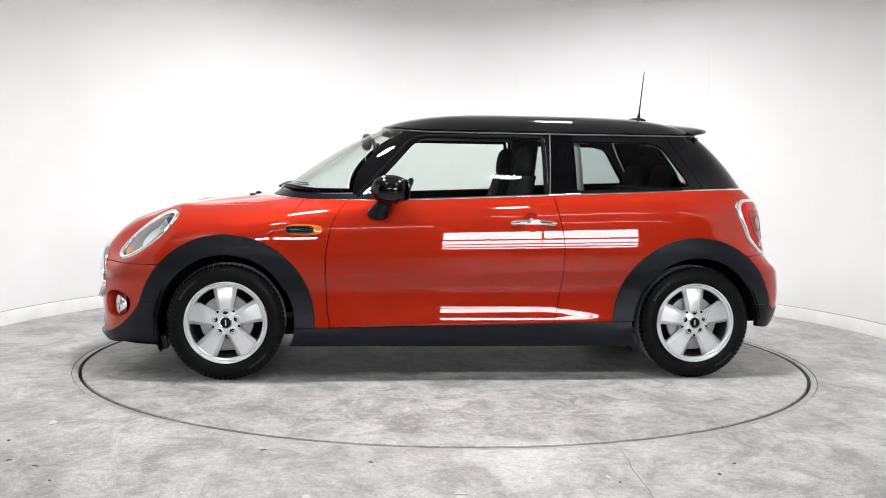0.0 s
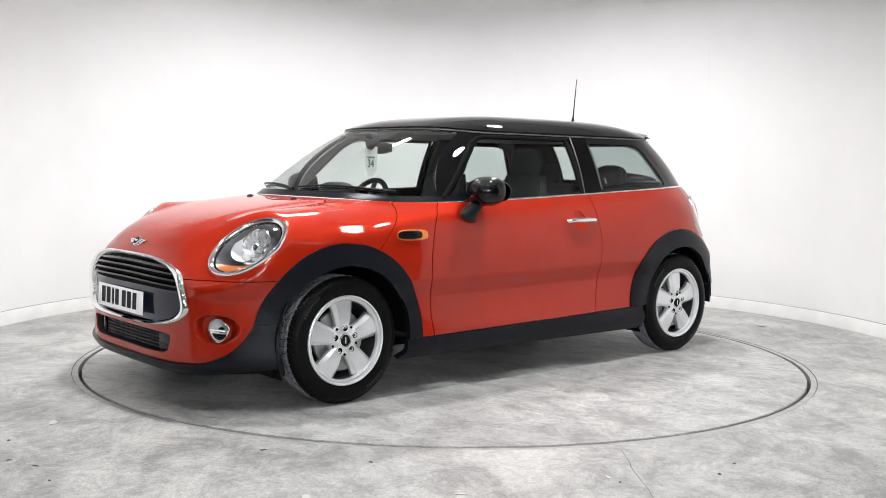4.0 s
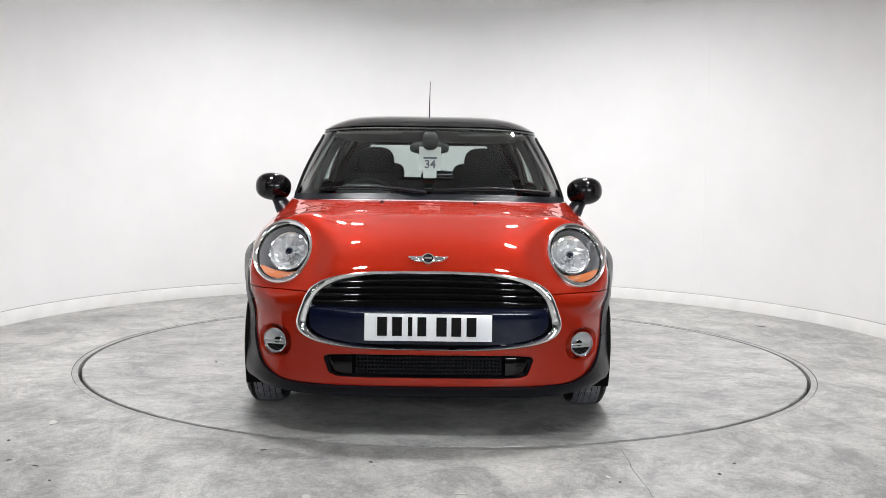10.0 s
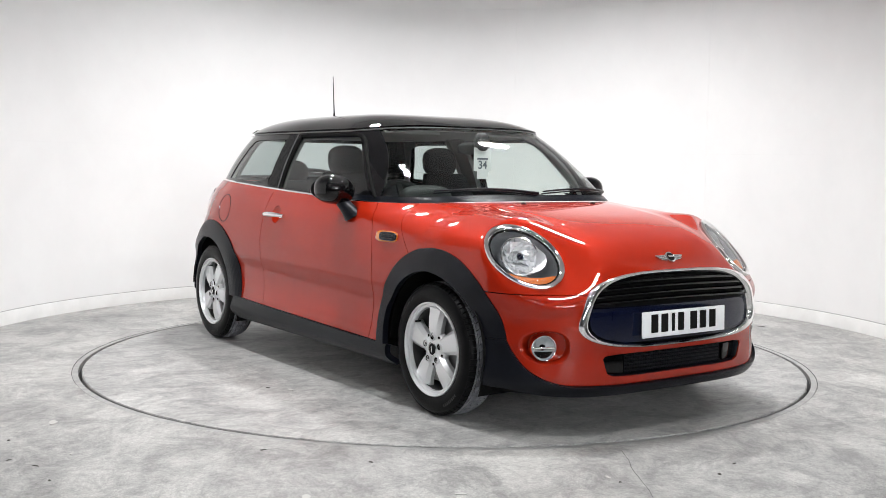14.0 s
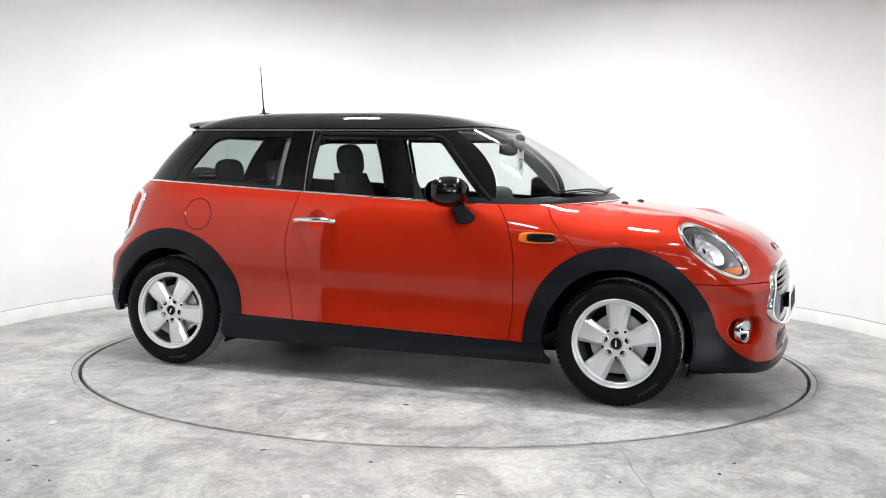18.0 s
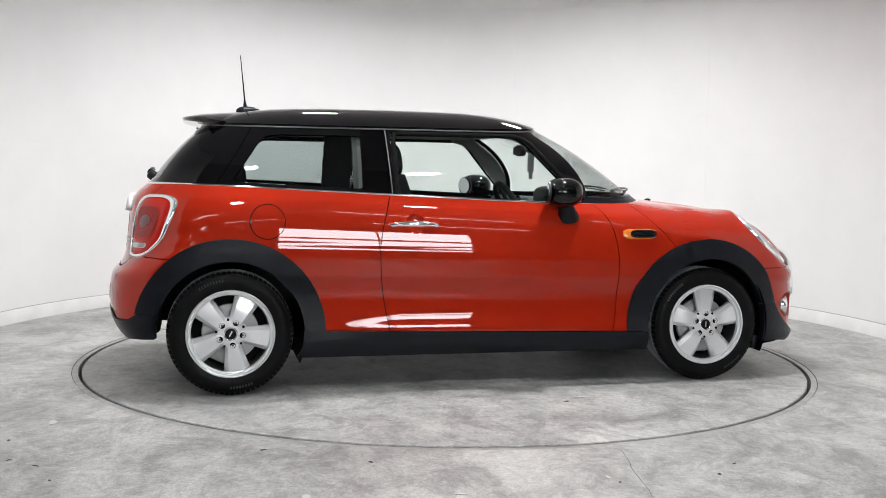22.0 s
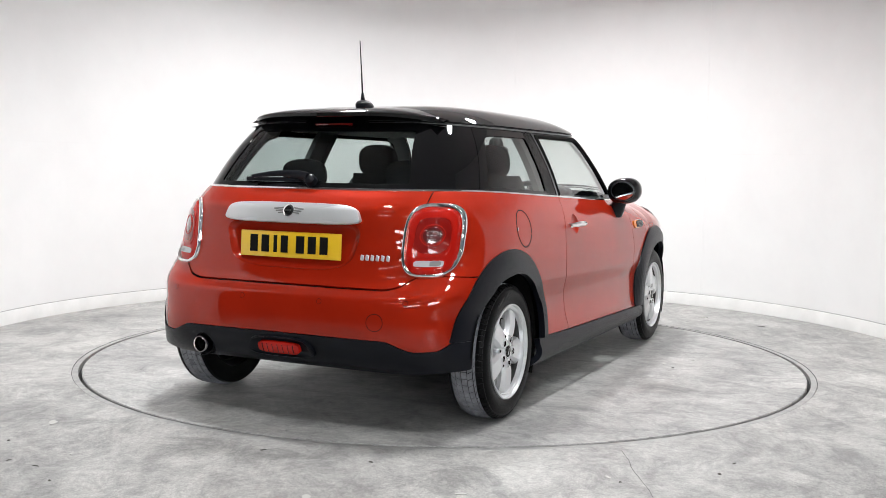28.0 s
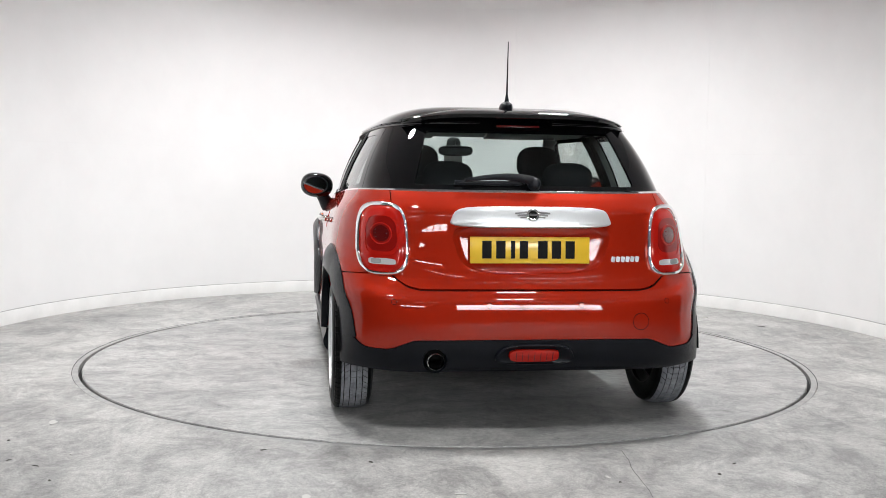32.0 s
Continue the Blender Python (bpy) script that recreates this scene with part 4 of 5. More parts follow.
        part("intake_rib", box_bm(0.006, 0.0035, 0.078, pose(p.x - 0.031, y, 0.299), 0), M_LATT, car, smooth=False)
    for s in (1, -1):
        p, _ = on_front(0.37 * s, 0.299)
        part("intake_blank", box_bm(0.012, 0.115, 0.078, pose(p.x - 0.030, 0.37 * s, 0.299, 0, 0, 14 * s), 0.004), M_BLACK, car, "smooth black intake side blank")
    # winged emblem
    p, nn = on_front(-0.008, 0.738)
    em = Matrix.Translation(p + nn * 0.004) @ (nn.to_track_quat("Z", "Y").to_matrix().to_4x4())
    badge = part("emblem", lathe_bm([(0.0, 0.006), (0.022, 0.006), (0.027, 0.004), (0.028, -0.004)], 32, em), M_CHROME, car, "chrome winged emblem")
    part("emblem_disc", lathe_bm([(0.0, 0.0075), (0.0205, 0.0075), (0.021, 0.004)], 32, em), M_INK, badge)
    part("emblem_mark", box_bm(0.030, 0.009, 0.002, em @ pose(0, 0, 0.0082), 0.0005, 1), M_CHROME, badge)
    for s in (1, -1):
        for k, (w, h0, dy) in enumerate(((0.056, 0.0065, 0.0085), (0.047, 0.0065, 0.0), (0.036, 0.0060, -0.0085))):
            part("emblem_wing", box_bm(w, h0, 0.006, em @ pose(s * (0.024 + w / 2), dy, 0.0, 0, 0, -6 * s), 0.0015, 1), M_CHROME, badge)
        plate_ = prism_bm([(s * x, y) for x, y in ((0.022, -0.014), (0.044, -0.0125), (0.058, -0.004), (0.072, 0.004), (0.084, 0.0135), (0.022, 0.0125))], 0.0035, em @ pose(0, 0, -0.003))
        part("emblem_wing_plate", plate_, M_GREYPL, badge, smooth=False)
    # fog lamps in dark bowls
    for s in (1, -1):
        pl, nn = on_front(0.648 * s, 0.383)
        ax = Vector((0.93, 0.36 * s, 0)).normalized()
        oval_patch("fog_bowl", on_front, 0.648 * s, 0.383, 0.078, 0.073, 2.3, [(1.0, 0.001), (0.93, -0.004), (0.86, -0.020), (0.82, -0.05), (0.4, -0.06)], M_RED, car, "recessed red fog lamp bowl")
        c = Vector((pl.x - 0.030, 0.648 * s, 0.379))
        fm = Matrix.Translation(c) @ ax.to_track_quat("Z", "Y").to_matrix().to_4x4()
        lamp = part("fog_lamp", lathe_bm([(0.055, -0.02), (0.055, 0.008), (0.053, 0.012), (0.051, 0.011), (0.050, 0.0)], 40, fm), M_CHROME, car, "round clear fog lamp in a thin bright ring")
        part("fog_reflector", lathe_bm([(0.050, 0.006), (0.040, -0.010), (0.02, -0.024), (0.0, -0.028)], 32, fm), M_REFL, lamp)
        part("fog_bulb", ellipsoid_bm(0.013, 0.013, 0.016, fm @ pose(0, 0.0, -0.012)), M_DARK, lamp)
        part("fog_bar", box_bm(0.094, 0.010, 0.010, fm @ pose(0, 0, 0.006), 0.002, 1), M_CHROME, lamp, "bright bar across the lamp")
        part("fog_shade", prism_bm([(0.044 * math.cos(a), 0.044 * math.sin(a)) for a in np.linspace(math.pi * 1.12, math.pi * 1.88, 14)], 0.004, fm @ pose(0, 0, -0.001)), M_DARK, lamp, "dark lower half of the fog lamp", smooth=False)
        part("fog_lens", lathe_bm([(0.051, 0.010), (0.040, 0.018), (0.02, 0.023), (0.0, 0.024)], 40, fm), M_LENS, lamp)
    # headlamps, each built in its own frame: x across, y up, z out of its face
    for s in (1, -1):
        flip = Matrix.Diagonal((1, s, 1, 1))
        hx = HL_P.normalized()
        vy = HL_N.cross(hx)
        fm = flip @ Matrix(((hx.x, vy.x, HL_N.x, HL_C.x), (hx.y, vy.y, HL_N.y, HL_C.y), (hx.z, vy.z, HL_N.z, HL_C.z), (0, 0, 0, 1)))
        om = flip @ Matrix(((HL_P.x, HL_Q.x, 0.17 * HL_N.x, HL_C.x), (HL_P.y, HL_Q.y, 0.17 * HL_N.y, HL_C.y), (HL_P.z, HL_Q.z, 0.17 * HL_N.z, HL_C.z), (0, 0, 0, 1)))
        head = part("headlamp", lathe_bm([(1.012, -0.06), (1.012, 0.03), (0.992, 0.075), (0.955, 0.085), (0.90, 0.065), (0.868, 0.025), (0.860, -0.05)], 72, om), M_CHROME, car, "round headlamp with a chrome ring")
        part("lamp_seal", lathe_bm([(0.866, 0.0), (0.860, 0.018), (0.836, 0.012), (0.830, -0.08)], 72, om), M_DARK, head)
        part("headlamp_housing", lathe_bm([(0.835, -0.03), (0.80, -0.13), (0.74, -0.24), (0.60, -0.50), (0.30, -0.66), (0.0, -0.68)], 56, om), M_BEZEL, head, "dark grey lamp housing")
        # amber indicator along the lower edge
        bm = bmesh.new()
        rows = []
        for k in range(25):
            a = radians(206 + 108 * k / 24)
            q = math.sin(math.pi * k / 24) ** 0.6
            rows.append([bm.verts.new(om @ Vector((math.cos(a) * r, math.sin(a) * r, z))) for r, z in ((0.832, -0.02), (0.832 - 0.10 * q, -0.03 - 0.03 * q), (0.832 - 0.36 * q, -0.04 - 0.16 * q))])
        for r0, r1 in zip(rows, rows[1:]):
            for j in range(2):
                bm.faces.new((r0[j], r0[j + 1], r1[j + 1], r1[j]))
        bmesh.ops.remove_doubles(bm, verts=bm.verts, dist=1e-5)
        part("indicator", bm, M_AMBER_D, head, "smoky amber indicator")
        # the round main lamp with a bright wing beside it
        ax = Vector((0.86, 0.22 * s, 0.40)).normalized()
        lm = Matrix.Translation(fm @ Vector((0.018, 0.030, -0.040))) @ ax.to_track_quat("Z", "Y").to_matrix().to_4x4()
        part("reflector_ring", lathe_bm([(0.092, -0.03), (0.092, 0.006), (0.089, 0.009), (0.085, 0.006)], 48, lm), M_CHROME, head)
        bm = bmesh.new()
        rings_ = ((0.0865, 0.006), (0.074, -0.006), (0.058, -0.020), (0.040, -0.032), (0.018, -0.040))
        for j in range(4):
            seg = (22, 18, 14, 10)[j]
            for i in range(seg):
                a0, a1 = 2 * math.pi * (i + 0.3 * j) / seg, 2 * math.pi * (i + 1 + 0.3 * j) / seg
                da, db = random.uniform(-0.006, 0.006), random.uniform(-0.006, 0.006)
                (r0, z0), (r1, z1) = rings_[j], rings_[j + 1]
                bm.faces.new([bm.verts.new((r * math.cos(a), r * math.sin(a), z)) for r, a, z in ((r0, a0, z0 + da), (r0, a1, z0 - da), (r1, a1, z1 - db), (r1, a0, z1 + db))])
        bmesh.ops.transform(bm, matrix=lm, verts=bm.verts)
        part("reflector", bm, M_REFL, head, "faceted mirror reflector", smooth=False)
        part("bulb_ring", lathe_bm([(0.020, -0.03), (0.020, 0.004), (0.017, 0.007), (0.0135, 0.004)], 28, lm), M_GREY, head)
        part("bulb_cap", lathe_bm([(0.0, 0.010), (0.009, 0.010), (0.012, 0.006), (0.0125, -0.040)], 24, lm), M_NAVY, head)
        bm = bmesh.new()
        rows = []
        for k in range(21):
            a = radians(96 + 168 * k / 20)
            q = math.sin(math.pi * k / 20) ** 0.7
            rows.append([bm.verts.new(fm @ Vector((0.016 + math.cos(a) * r, 0.024 + math.sin(a) * r * 0.95, z))) for r, z in ((0.074, -0.060), (0.074 + 0.030 * q, -0.036), (0.074 + 0.040 * q, -0.030))])
        for r0, r1 in zip(rows, rows[1:]):
            for j in range(2):
                bm.faces.new((r0[j], r0[j + 1], r1[j + 1], r1[j]))
        part("reflector_wing", bm, M_SATIN, head, "smooth silver wing of the reflector")
        part("lens", lathe_bm([(0.862, 0.0), (0.80, 0.045), (0.60, 0.105), (0.30, 0.145), (0.0, 0.155)], 56, om), M_LENS, head, "clear domed lens")
    # bonnet jets
    for y in (-0.232, 0.220):
        p, nn = on_top(1.155, y)
        part("washer_jet", ellipsoid_bm(0.020, 0.012, 0.010, Matrix.Translation(p)), M_TRIM, car, "small black washer jet")


def build_sides(car):
    doors = [ob for ob in car.children if ob.name.startswith("door") and ob.type == "MESH"]
    for s in (1, -1):
        door = doors[0] if s > 0 else doors[1]
        # door handle with its cup
        oval_patch("handle_cup", side_place(s), -0.345, 0.838, 0.0515, 0.0515, 2.0, [(1.0, 0.0006), (0.93, -0.003), (0.75, -0.009), (0.45, -0.0135), (0.15, -0.015)], M_RED, door)
        pts = []
        for k in range(15):
            u = k / 14
            x = -0.470 + 0.235 * u
            p, nn = on_side(x, 0.831, s)
            pts.append(p + nn * (0.012 + 0.026 * math.sin(math.pi * min(max((u - 0.0) / 1.0, 0), 1)) ** 0.5))
        rad = [0.010 + 0.006 * math.sin(math.pi * k / 14) for k in range(15)]
        part("door_handle", tube_bm(pts, rad, sides=12, flat=0.95), M_CHROME, door, "chrome bar door handle")
        for x in (-0.452, -0.252):
            p, nn = on_side(x, 0.831, s)
            part("handle_mount", box_bm(0.034, 0.03, 0.022, Matrix.Translation(p + nn * 0.008), 0.005), M_CHROME, door)
        # amber side repeater with a black insert
        rep = oval_patch("side_repeater", side_place(s), 0.852, 0.787, 0.094, 0.027, 3.4, [(1.0, -0.002), (0.985, 0.006), (0.90, 0.009), (0.4, 0.009)], M_AMBER, car, "amber side repeater")
        oval_patch("repeater_insert", side_place(s), 0.872, 0.787, 0.073, 0.020, 3.5, [(1.0, 0.006), (0.98, 0.013), (0.5, 0.014)], M_TRIM, rep, "black repeater insert")
        for k in range(3):
            oval_patch("insert_rib", side_place(s), 0.872, 0.777 + 0.010 * k, 0.064, 0.0022, 4.0, [(1.0, 0.013), (0.9, 0.0155), (0.5, 0.0155)], M_BLACK, rep, count=24)
        # door mirror
        cap = ellipsoid_bm(0.100, 0.098, 0.076, pose(0.408, 0.862 * s, 1.0, 0, 0, -8 * s) @ pose(0, 0, 0, 6 * s, 0, 0), 2.35, 36, 22)
        for v in cap.verts:
            v.co.x = max(v.co.x, 0.334 - 0.25 * (abs(v.co.y) - 0.872))
        mir = part("door_mirror", cap, M_BLACK, car, "gloss black door mirror")
        part("mirror_glass", lathe_bm([(0.0, 0.0), (0.063, 0.0), (0.065, -0.003)], 40, pose(0.328, 0.872 * s, 1.0, 0, 0, 15 * s) @ pose(0, 0, 0, 0, -94, 0) @ Matrix.Diagonal((0.80, 1.12, 1, 1))), M_MIRROR, mir)
        part("mirror_bezel", lathe_bm([(0.070, -0.006), (0.070, 0.002), (0.067, 0.004), (0.063, 0.002)], 40, pose(0.331, 0.872 * s, 1.0, 0, 0, 14 * s) @ pose(0, 0, 0, 0, -90, 0) @ Matrix.Diagonal((0.80, 1.12, 1, 1))), M_TRIM, mir)
        arm = [(0.430, 0.835 * s, 0.945), (0.446, 0.815 * s, 0.915), (0.460, 0.800 * s, 0.890), (0.465, 0.785 * s, 0.868)]
        part("mirror_arm", tube_bm(arm, [0.042, 0.046, 0.054, 0.062], sides=20, flat=0.75), M_TRIM, mir, "black plastic mirror foot")
        # bright line under the side windows, all the way round to the tailgate, one run a side
        pts = []
        for i in range(3, 2 * QUARTER + 1):
            q = CABIN.v[i] if s > 0 else CABIN.v[(CABIN.cols - i) % CABIN.cols]
            n_ = CABIN.n[i] if s > 0 else CABIN.n[(CABIN.cols - i) % CABIN.cols]
            if q[0] < 0.74:
                pts.append(Vector(q) + Vector((n_[0], n_[1], 0)) * 0.004 + Vector((0, 0, 0.000)))
        part("waist_moulding", tube_bm(pts, 0.0075, sides=8, flat=0.9), M_CHROME, car, "thin chrome waist moulding")
        # drip rail below the roof
        pts = []
        for i in range(0, 2 * QUARTER - 10):
            j = i if s > 0 else (ROOF.cols - i) % ROOF.cols
            pts.append(Vector(ROOF.v[j]) + Vector(ROOF.n[j]) * 0.002 + Vector((0, 0, -0.010)))
        part("roof_rail", tube_bm(pts, 0.0040, sides=8), M_RAIL, car, "thin dull grey drip rail")
        # upright bright edge behind the door window
        pts = [on_side(-0.451 - 0.002 * k, 0.985 + 0.032 * k, s, 0.002, CABIN_TREE)[0] for k in range(11)]
        part("window_edge", tube_bm(pts, 0.0035, sides=8), M_RAIL, car, "slim grey window edge")
        # dark seals round the two side windows
        loop = []
        for k in range(31):
            u = k / 30
            loop.append((smooth_curve((0.94, 1.03, 1.116, 1.20, 1.25, 1.275, 1.295), (0.585, 0.495, 0.417, 0.340, 0.292, 0.250, 0.165), [0.962 + (1.288 - 0.962) * u])[0] + 0.012, 0.962 + (1.288 - 0.962) * u))
        loop += [(0.15 - 0.57 * k / 20, 1.289) for k in range(1, 21)]
        loop += [(-0.430, 1.28 - (1.28 - 0.985) * k / 12) for k in range(1, 13)]
        part("window_seal", tube_bm([on_side(x, z, s, -0.002, CABIN_TREE)[0] for x, z in loop], 0.012, sides=8), M_DARK, car, "black window seal")
        # small printed mark in the corner of the rear side window
        for k in range(3):
            p, nn = on_side(-0.655, 1.045 + 0.012 * k, s, 0.001, CABIN_TREE)
            part("glass_mark", box_bm(0.022 - 0.006 * k, 0.001, 0.004, Matrix.Translation(p) @ pose(0, 0, 0, 0, 0, 0)), M_GREYPL, car, smooth=False)
    # fuel flap on the right
    pts = []
    for k in range(48):
        a = 2 * math.pi * k / 48
        pts.append(on_side(-1.072 + 0.084 * math.cos(a), 0.846 + 0.084 * math.sin(a), -1, -0.0010)[0])
    part("fuel_flap", tube_bm(pts, 0.0028, closed=True, sides=6), M_DARK, car, "round fuel flap outline")
    p, nn = on_side(-1.152, 0.846, -1)
    part("flap_hinge", box_bm(0.006, 0.004, 0.014, Matrix.Translation(p + nn * 0.001), 0.001), M_CHROME, car)


def build_rear(car):
    # plate recess and plate
    oval_patch("plate_recess", on_rear, 0, 0.782, 0.330, 0.108, 4.0, [(1.0, 0.0015), (0.985, -0.002), (0.95, -0.022), (0.90, -0.026), (0.4, -0.026)], M_RED, car, "recessed red panel behind the number plate", squash=-0.10)
    plate = part("rear_number_plate", box_bm(0.006, 0.520, 0.113, pose(-1.745, 0.008, 0.774, 0, 3, 0), 0.002), M_PLATE_Y, car, "yellow number plate with black bars")
    for y, w in ((0.196, 0.040), (0.136, 0.040), (0.083, 0.018), (0.036, 0.036), (-0.046, 0.042), (-0.106, 0.040), (-0.166, 0.040)):
        part("plate_bar", box_bm(0.002, w, 0.075, pose(-1.7495, y, 0.776, 0, 3, 0)), M_INK, plate, "black bar", smooth=False)
    part("plate_line", box_bm(0.002, 0.12, 0.004, pose(-1.7475, 0.04, 0.7235, 0, 3, 0)), M_GREYINK, plate, smooth=False)
    # satin silver grip above it
    grip = oval_patch("tailgate_grip", on_rear, 0.004, 0.909, 0.342, 0.040, 5.0, [(1.0, 0.0), (0.997, 0.010), (0.985, 0.019), (0.93, 0.023), (0.5, 0.024)], M_SATIN, car, "satin silver tailgate grip", squash=0.05)
    p, nn = on_rear(0.004, 0.918, 0.024)
    em = Matrix.Translation(p) @ (nn.to_track_quat("Z", "Y").to_matrix().to_4x4())
    badge = part("rear_emblem", lathe_bm([(0.0, 0.006), (0.022, 0.006), (0.027, 0.004), (0.028, -0.004)], 32, em), M_CHROME, car, "chrome winged emblem")
    part("emblem_disc", lathe_bm([(0.0, 0.0068), (0.0185, 0.0068), (0.019, 0.004)], 32, em), M_INK, badge)
    part("emblem_mark", box_bm(0.030, 0.009, 0.002, em @ pose(0, 0, 0.0075), 0.0005, 1), M_CHROME, badge)
    for s in (1, -1):
        for w, h0, dy in ((0.052, 0.0070, 0.0100), (0.042, 0.0070, 0.0), (0.030, 0.0060, -0.0095)):
            part("emblem_wing", box_bm(w, h0, 0.005, em @ pose(s * (0.024 + w / 2), dy, 0.0, 0, 0, -6 * s), 0.0012, 1), M_GREYPL, badge)
    # model script as six plain bars
    for k in range(6):
        y = -0.357 - 0.0225 * k
        p, nn = on_rear(y, 0.736, 0.002)
        part("script_bar", box_bm(0.006, 0.017, 0.024, Matrix.Translation(p) @ pose(0, 0, 0, 12, 0, -10), 0.002, 1), M_SATIN, car, "small chrome bar")
    # tail lamps
    for s in (1, -1):
        c = TL_Y * s
        back = Vector((-0.86, 0.5 * s, 0.0)).normalized()
        lamp = oval_patch("tail_lamp", on_rear, c, TL_Z, TL_A + 0.004, TL_B + 0.004, 3.2, [((1.02, 1.015), -0.004), ((1.015, 1.01), 0.007), ((0.99, 0.99), 0.013), ((0.93, 0.955), 0.015), ((0.875, 0.915), 0.010), ((0.865, 0.905), -0.004)], M_CHROME, car, "upright red tail lamp with a chrome ring", squash=0.06, close=False)
        oval_patch("tail_lens", on_rear, c, TL_Z, TL_A + 0.004, TL_B + 0.004, 3.2, [((0.88, 0.92), 0.002), ((0.84, 0.895), 0.009), ((0.70, 0.78), 0.014), ((0.4, 0.45), 0.016), ((0.1, 0.1), 0.017)], M_LENS_R, lamp, "red lens", squash=0.06)
        oval_patch("tail_disc", on_rear, c, TL_Z + 0.020, 0.034, 0.036, 2.0, [(1.0, 0.014), (0.92, 0.0195), (0.4, 0.021)], M_LENS_D, lamp, "dark round lens")
        oval_patch("lens_well", on_rear, c, TL_Z + 0.020, 0.060, 0.076, 3.0, [(1.0, 0.0125), (0.97, 0.0178), (0.6, 0.0186), (0.2, 0.0190)], M_LENS_M, lamp, "deeper red lens field", squash=0.06)
        rim_ = [on_rear(c + 0.041 * math.cos(2 * math.pi * k / 36), TL_Z + 0.020 + 0.043 * math.sin(2 * math.pi * k / 36), 0.0185)[0] for k in range(36)]
        part("lens_ring", tube_bm(rim_, 0.0028, closed=True, sides=6), M_LENS_R, lamp)
        for k in range(3):
            oval_patch("disc_bar", on_rear, c, TL_Z + 0.004 + 0.016 * k, 0.024, 0.0016, 4.0, [(1.0, 0.0195), (0.9, 0.0222), (0.4, 0.0224)], M_LENS_D, lamp, count=20)
        oval_patch("reverse_lens", on_rear, c + 0.024 * s, TL_Z - 0.098, 0.020, 0.0105, 4.0, [(1.0, 0.0165), (0.94, 0.0186), (0.4, 0.0190)], M_GREYPL, lamp, "grey reversing lens", count=32)
        oval_patch("reverse_strip", on_rear, c, TL_Z - 0.098, 0.056, 0.014, 4.0, [(1.0, 0.004), (0.96, 0.0165), (0.4, 0.0175)], M_CLEAR, lamp, "clear reversing strip")
        oval_patch("lens_rib", on_rear, c, TL_Z + 0.012, 0.062, 0.082, 3.4, [(1.03, 0.009), (1.02, 0.0180), (0.985, 0.0180), (0.975, 0.011)], M_LENS_R, lamp, squash=0.06, close=False)
    # parking sensors and towing cover
    for y, z in ((0.592, 0.560), (0.197, 0.549), (-0.198, 0.550), (-0.588, 0.562)):
        p, nn = on_rear(y, z)
        m = Matrix.Translation(p) @ nn.to_track_quat("Z", "Y").to_matrix().to_4x4()
        part("parking_sensor", lathe_bm([(0.0, 0.0012), (0.0095, 0.0010), (0.0105, -0.002)], 24, m), M_RED, car)
        part("sensor_gap", lathe_bm([(0.0105, 0.0006), (0.0120, 0.0006), (0.0120, -0.002)], 24, m), M_DARK, car)
    pts = [on_rear(-0.463 + 0.036 * math.cos(2 * math.pi * k / 40), 0.478 + 0.036 * math.sin(2 * math.pi * k / 40), -0.0006)[0] for k in range(40)]
    part("tow_cover", tube_bm(pts, 0.0016, closed=True, sides=6), M_DARK, car, "faint round towing cover")
    # exhaust
    m = pose(-1.800, 0.420, 0.316, 0, -90, 0)
    part("exhaust_recess", lathe_bm([(0.054, 0.014), (0.051, 0.018), (0.047, 0.010), (0.046, -0.06)], 36, m), M_TRIM, car)
    part("exhaust_pipe", lathe_bm([(0.030, -0.35), (0.031, 0.044), (0.0335, 0.049), (0.036, 0.046), (0.0365, 0.036), (0.036, -0.35)], 36, m), M_CHROME, car, "round chrome exhaust tailpipe")
    part("exhaust_inside", lathe_bm([(0.0305, 0.02), (0.029, -0.25), (0.0, -0.26)], 24, m), M_DARK, car)
    # rear fog lamp in a moulded surround
    oval_patch("fog_surround", on_rear, -0.003, 0.346, 0.165, 0.042, 3.6, [(1.0, 0.004), (0.985, 0.018), (0.93, 0.020), (0.84, 0.010), (0.5, 0.006)], M_TRIM, car, "black rear fog lamp surround", squash=0.12)
    oval_patch("rear_fog_lamp", on_rear, 0.002, 0.343, 0.108, 0.024, 4.0, [(1.0, 0.008), (0.97, 0.022), (0.5, 0.027)], M_LENS_R, car, "red rear fog lamp")
    for k in range(-3, 4):
        oval_patch("fog_lens_rib", on_rear, 0.002 + 0.026 * k, 0.343, 0.0016, 0.019, 3.0, [(1.0, 0.024), (0.9, 0.0285), (0.5, 0.029)], M_LENS_D, car, count=16)
    # spoiler over the rear window
    bm = bmesh.new()
    rows = []
    for k in range(41):
        y = 0.518 * (k / 20 - 1)
        q = abs(y) / 0.518
        tip = -1.482 + 0.20 * q ** 4.5
        drop = 0.030 * q ** 4
        top0 = 1.401 - 0.070 * q ** 3.5
        row = []
        for x, z in ((-1.16, top0), (-1.28, top0 - 0.008), (-1.37 + 0.05 * q ** 3, top0 - 0.020 + 0.012 * q), (tip + 0.012, 1.366 - drop), (tip, 1.360 - drop), (tip + 0.006, 1.345 - drop), (tip + 0.05, 1.336 - drop), (-1.35, 1.316 - 0.5 * drop), (-1.24, 1.310 - 0.4 * drop)):
            row.append(bm.verts.new((x, y, z)))
        rows.append(row)
    for a, b in zip(rows, rows[1:]):
        for j in range(len(a) - 1):
            bm.faces.new((a[j], a[j + 1], b[j + 1], b[j]))
    for r in (rows[0], rows[-1]):
        bm.faces.new(r)
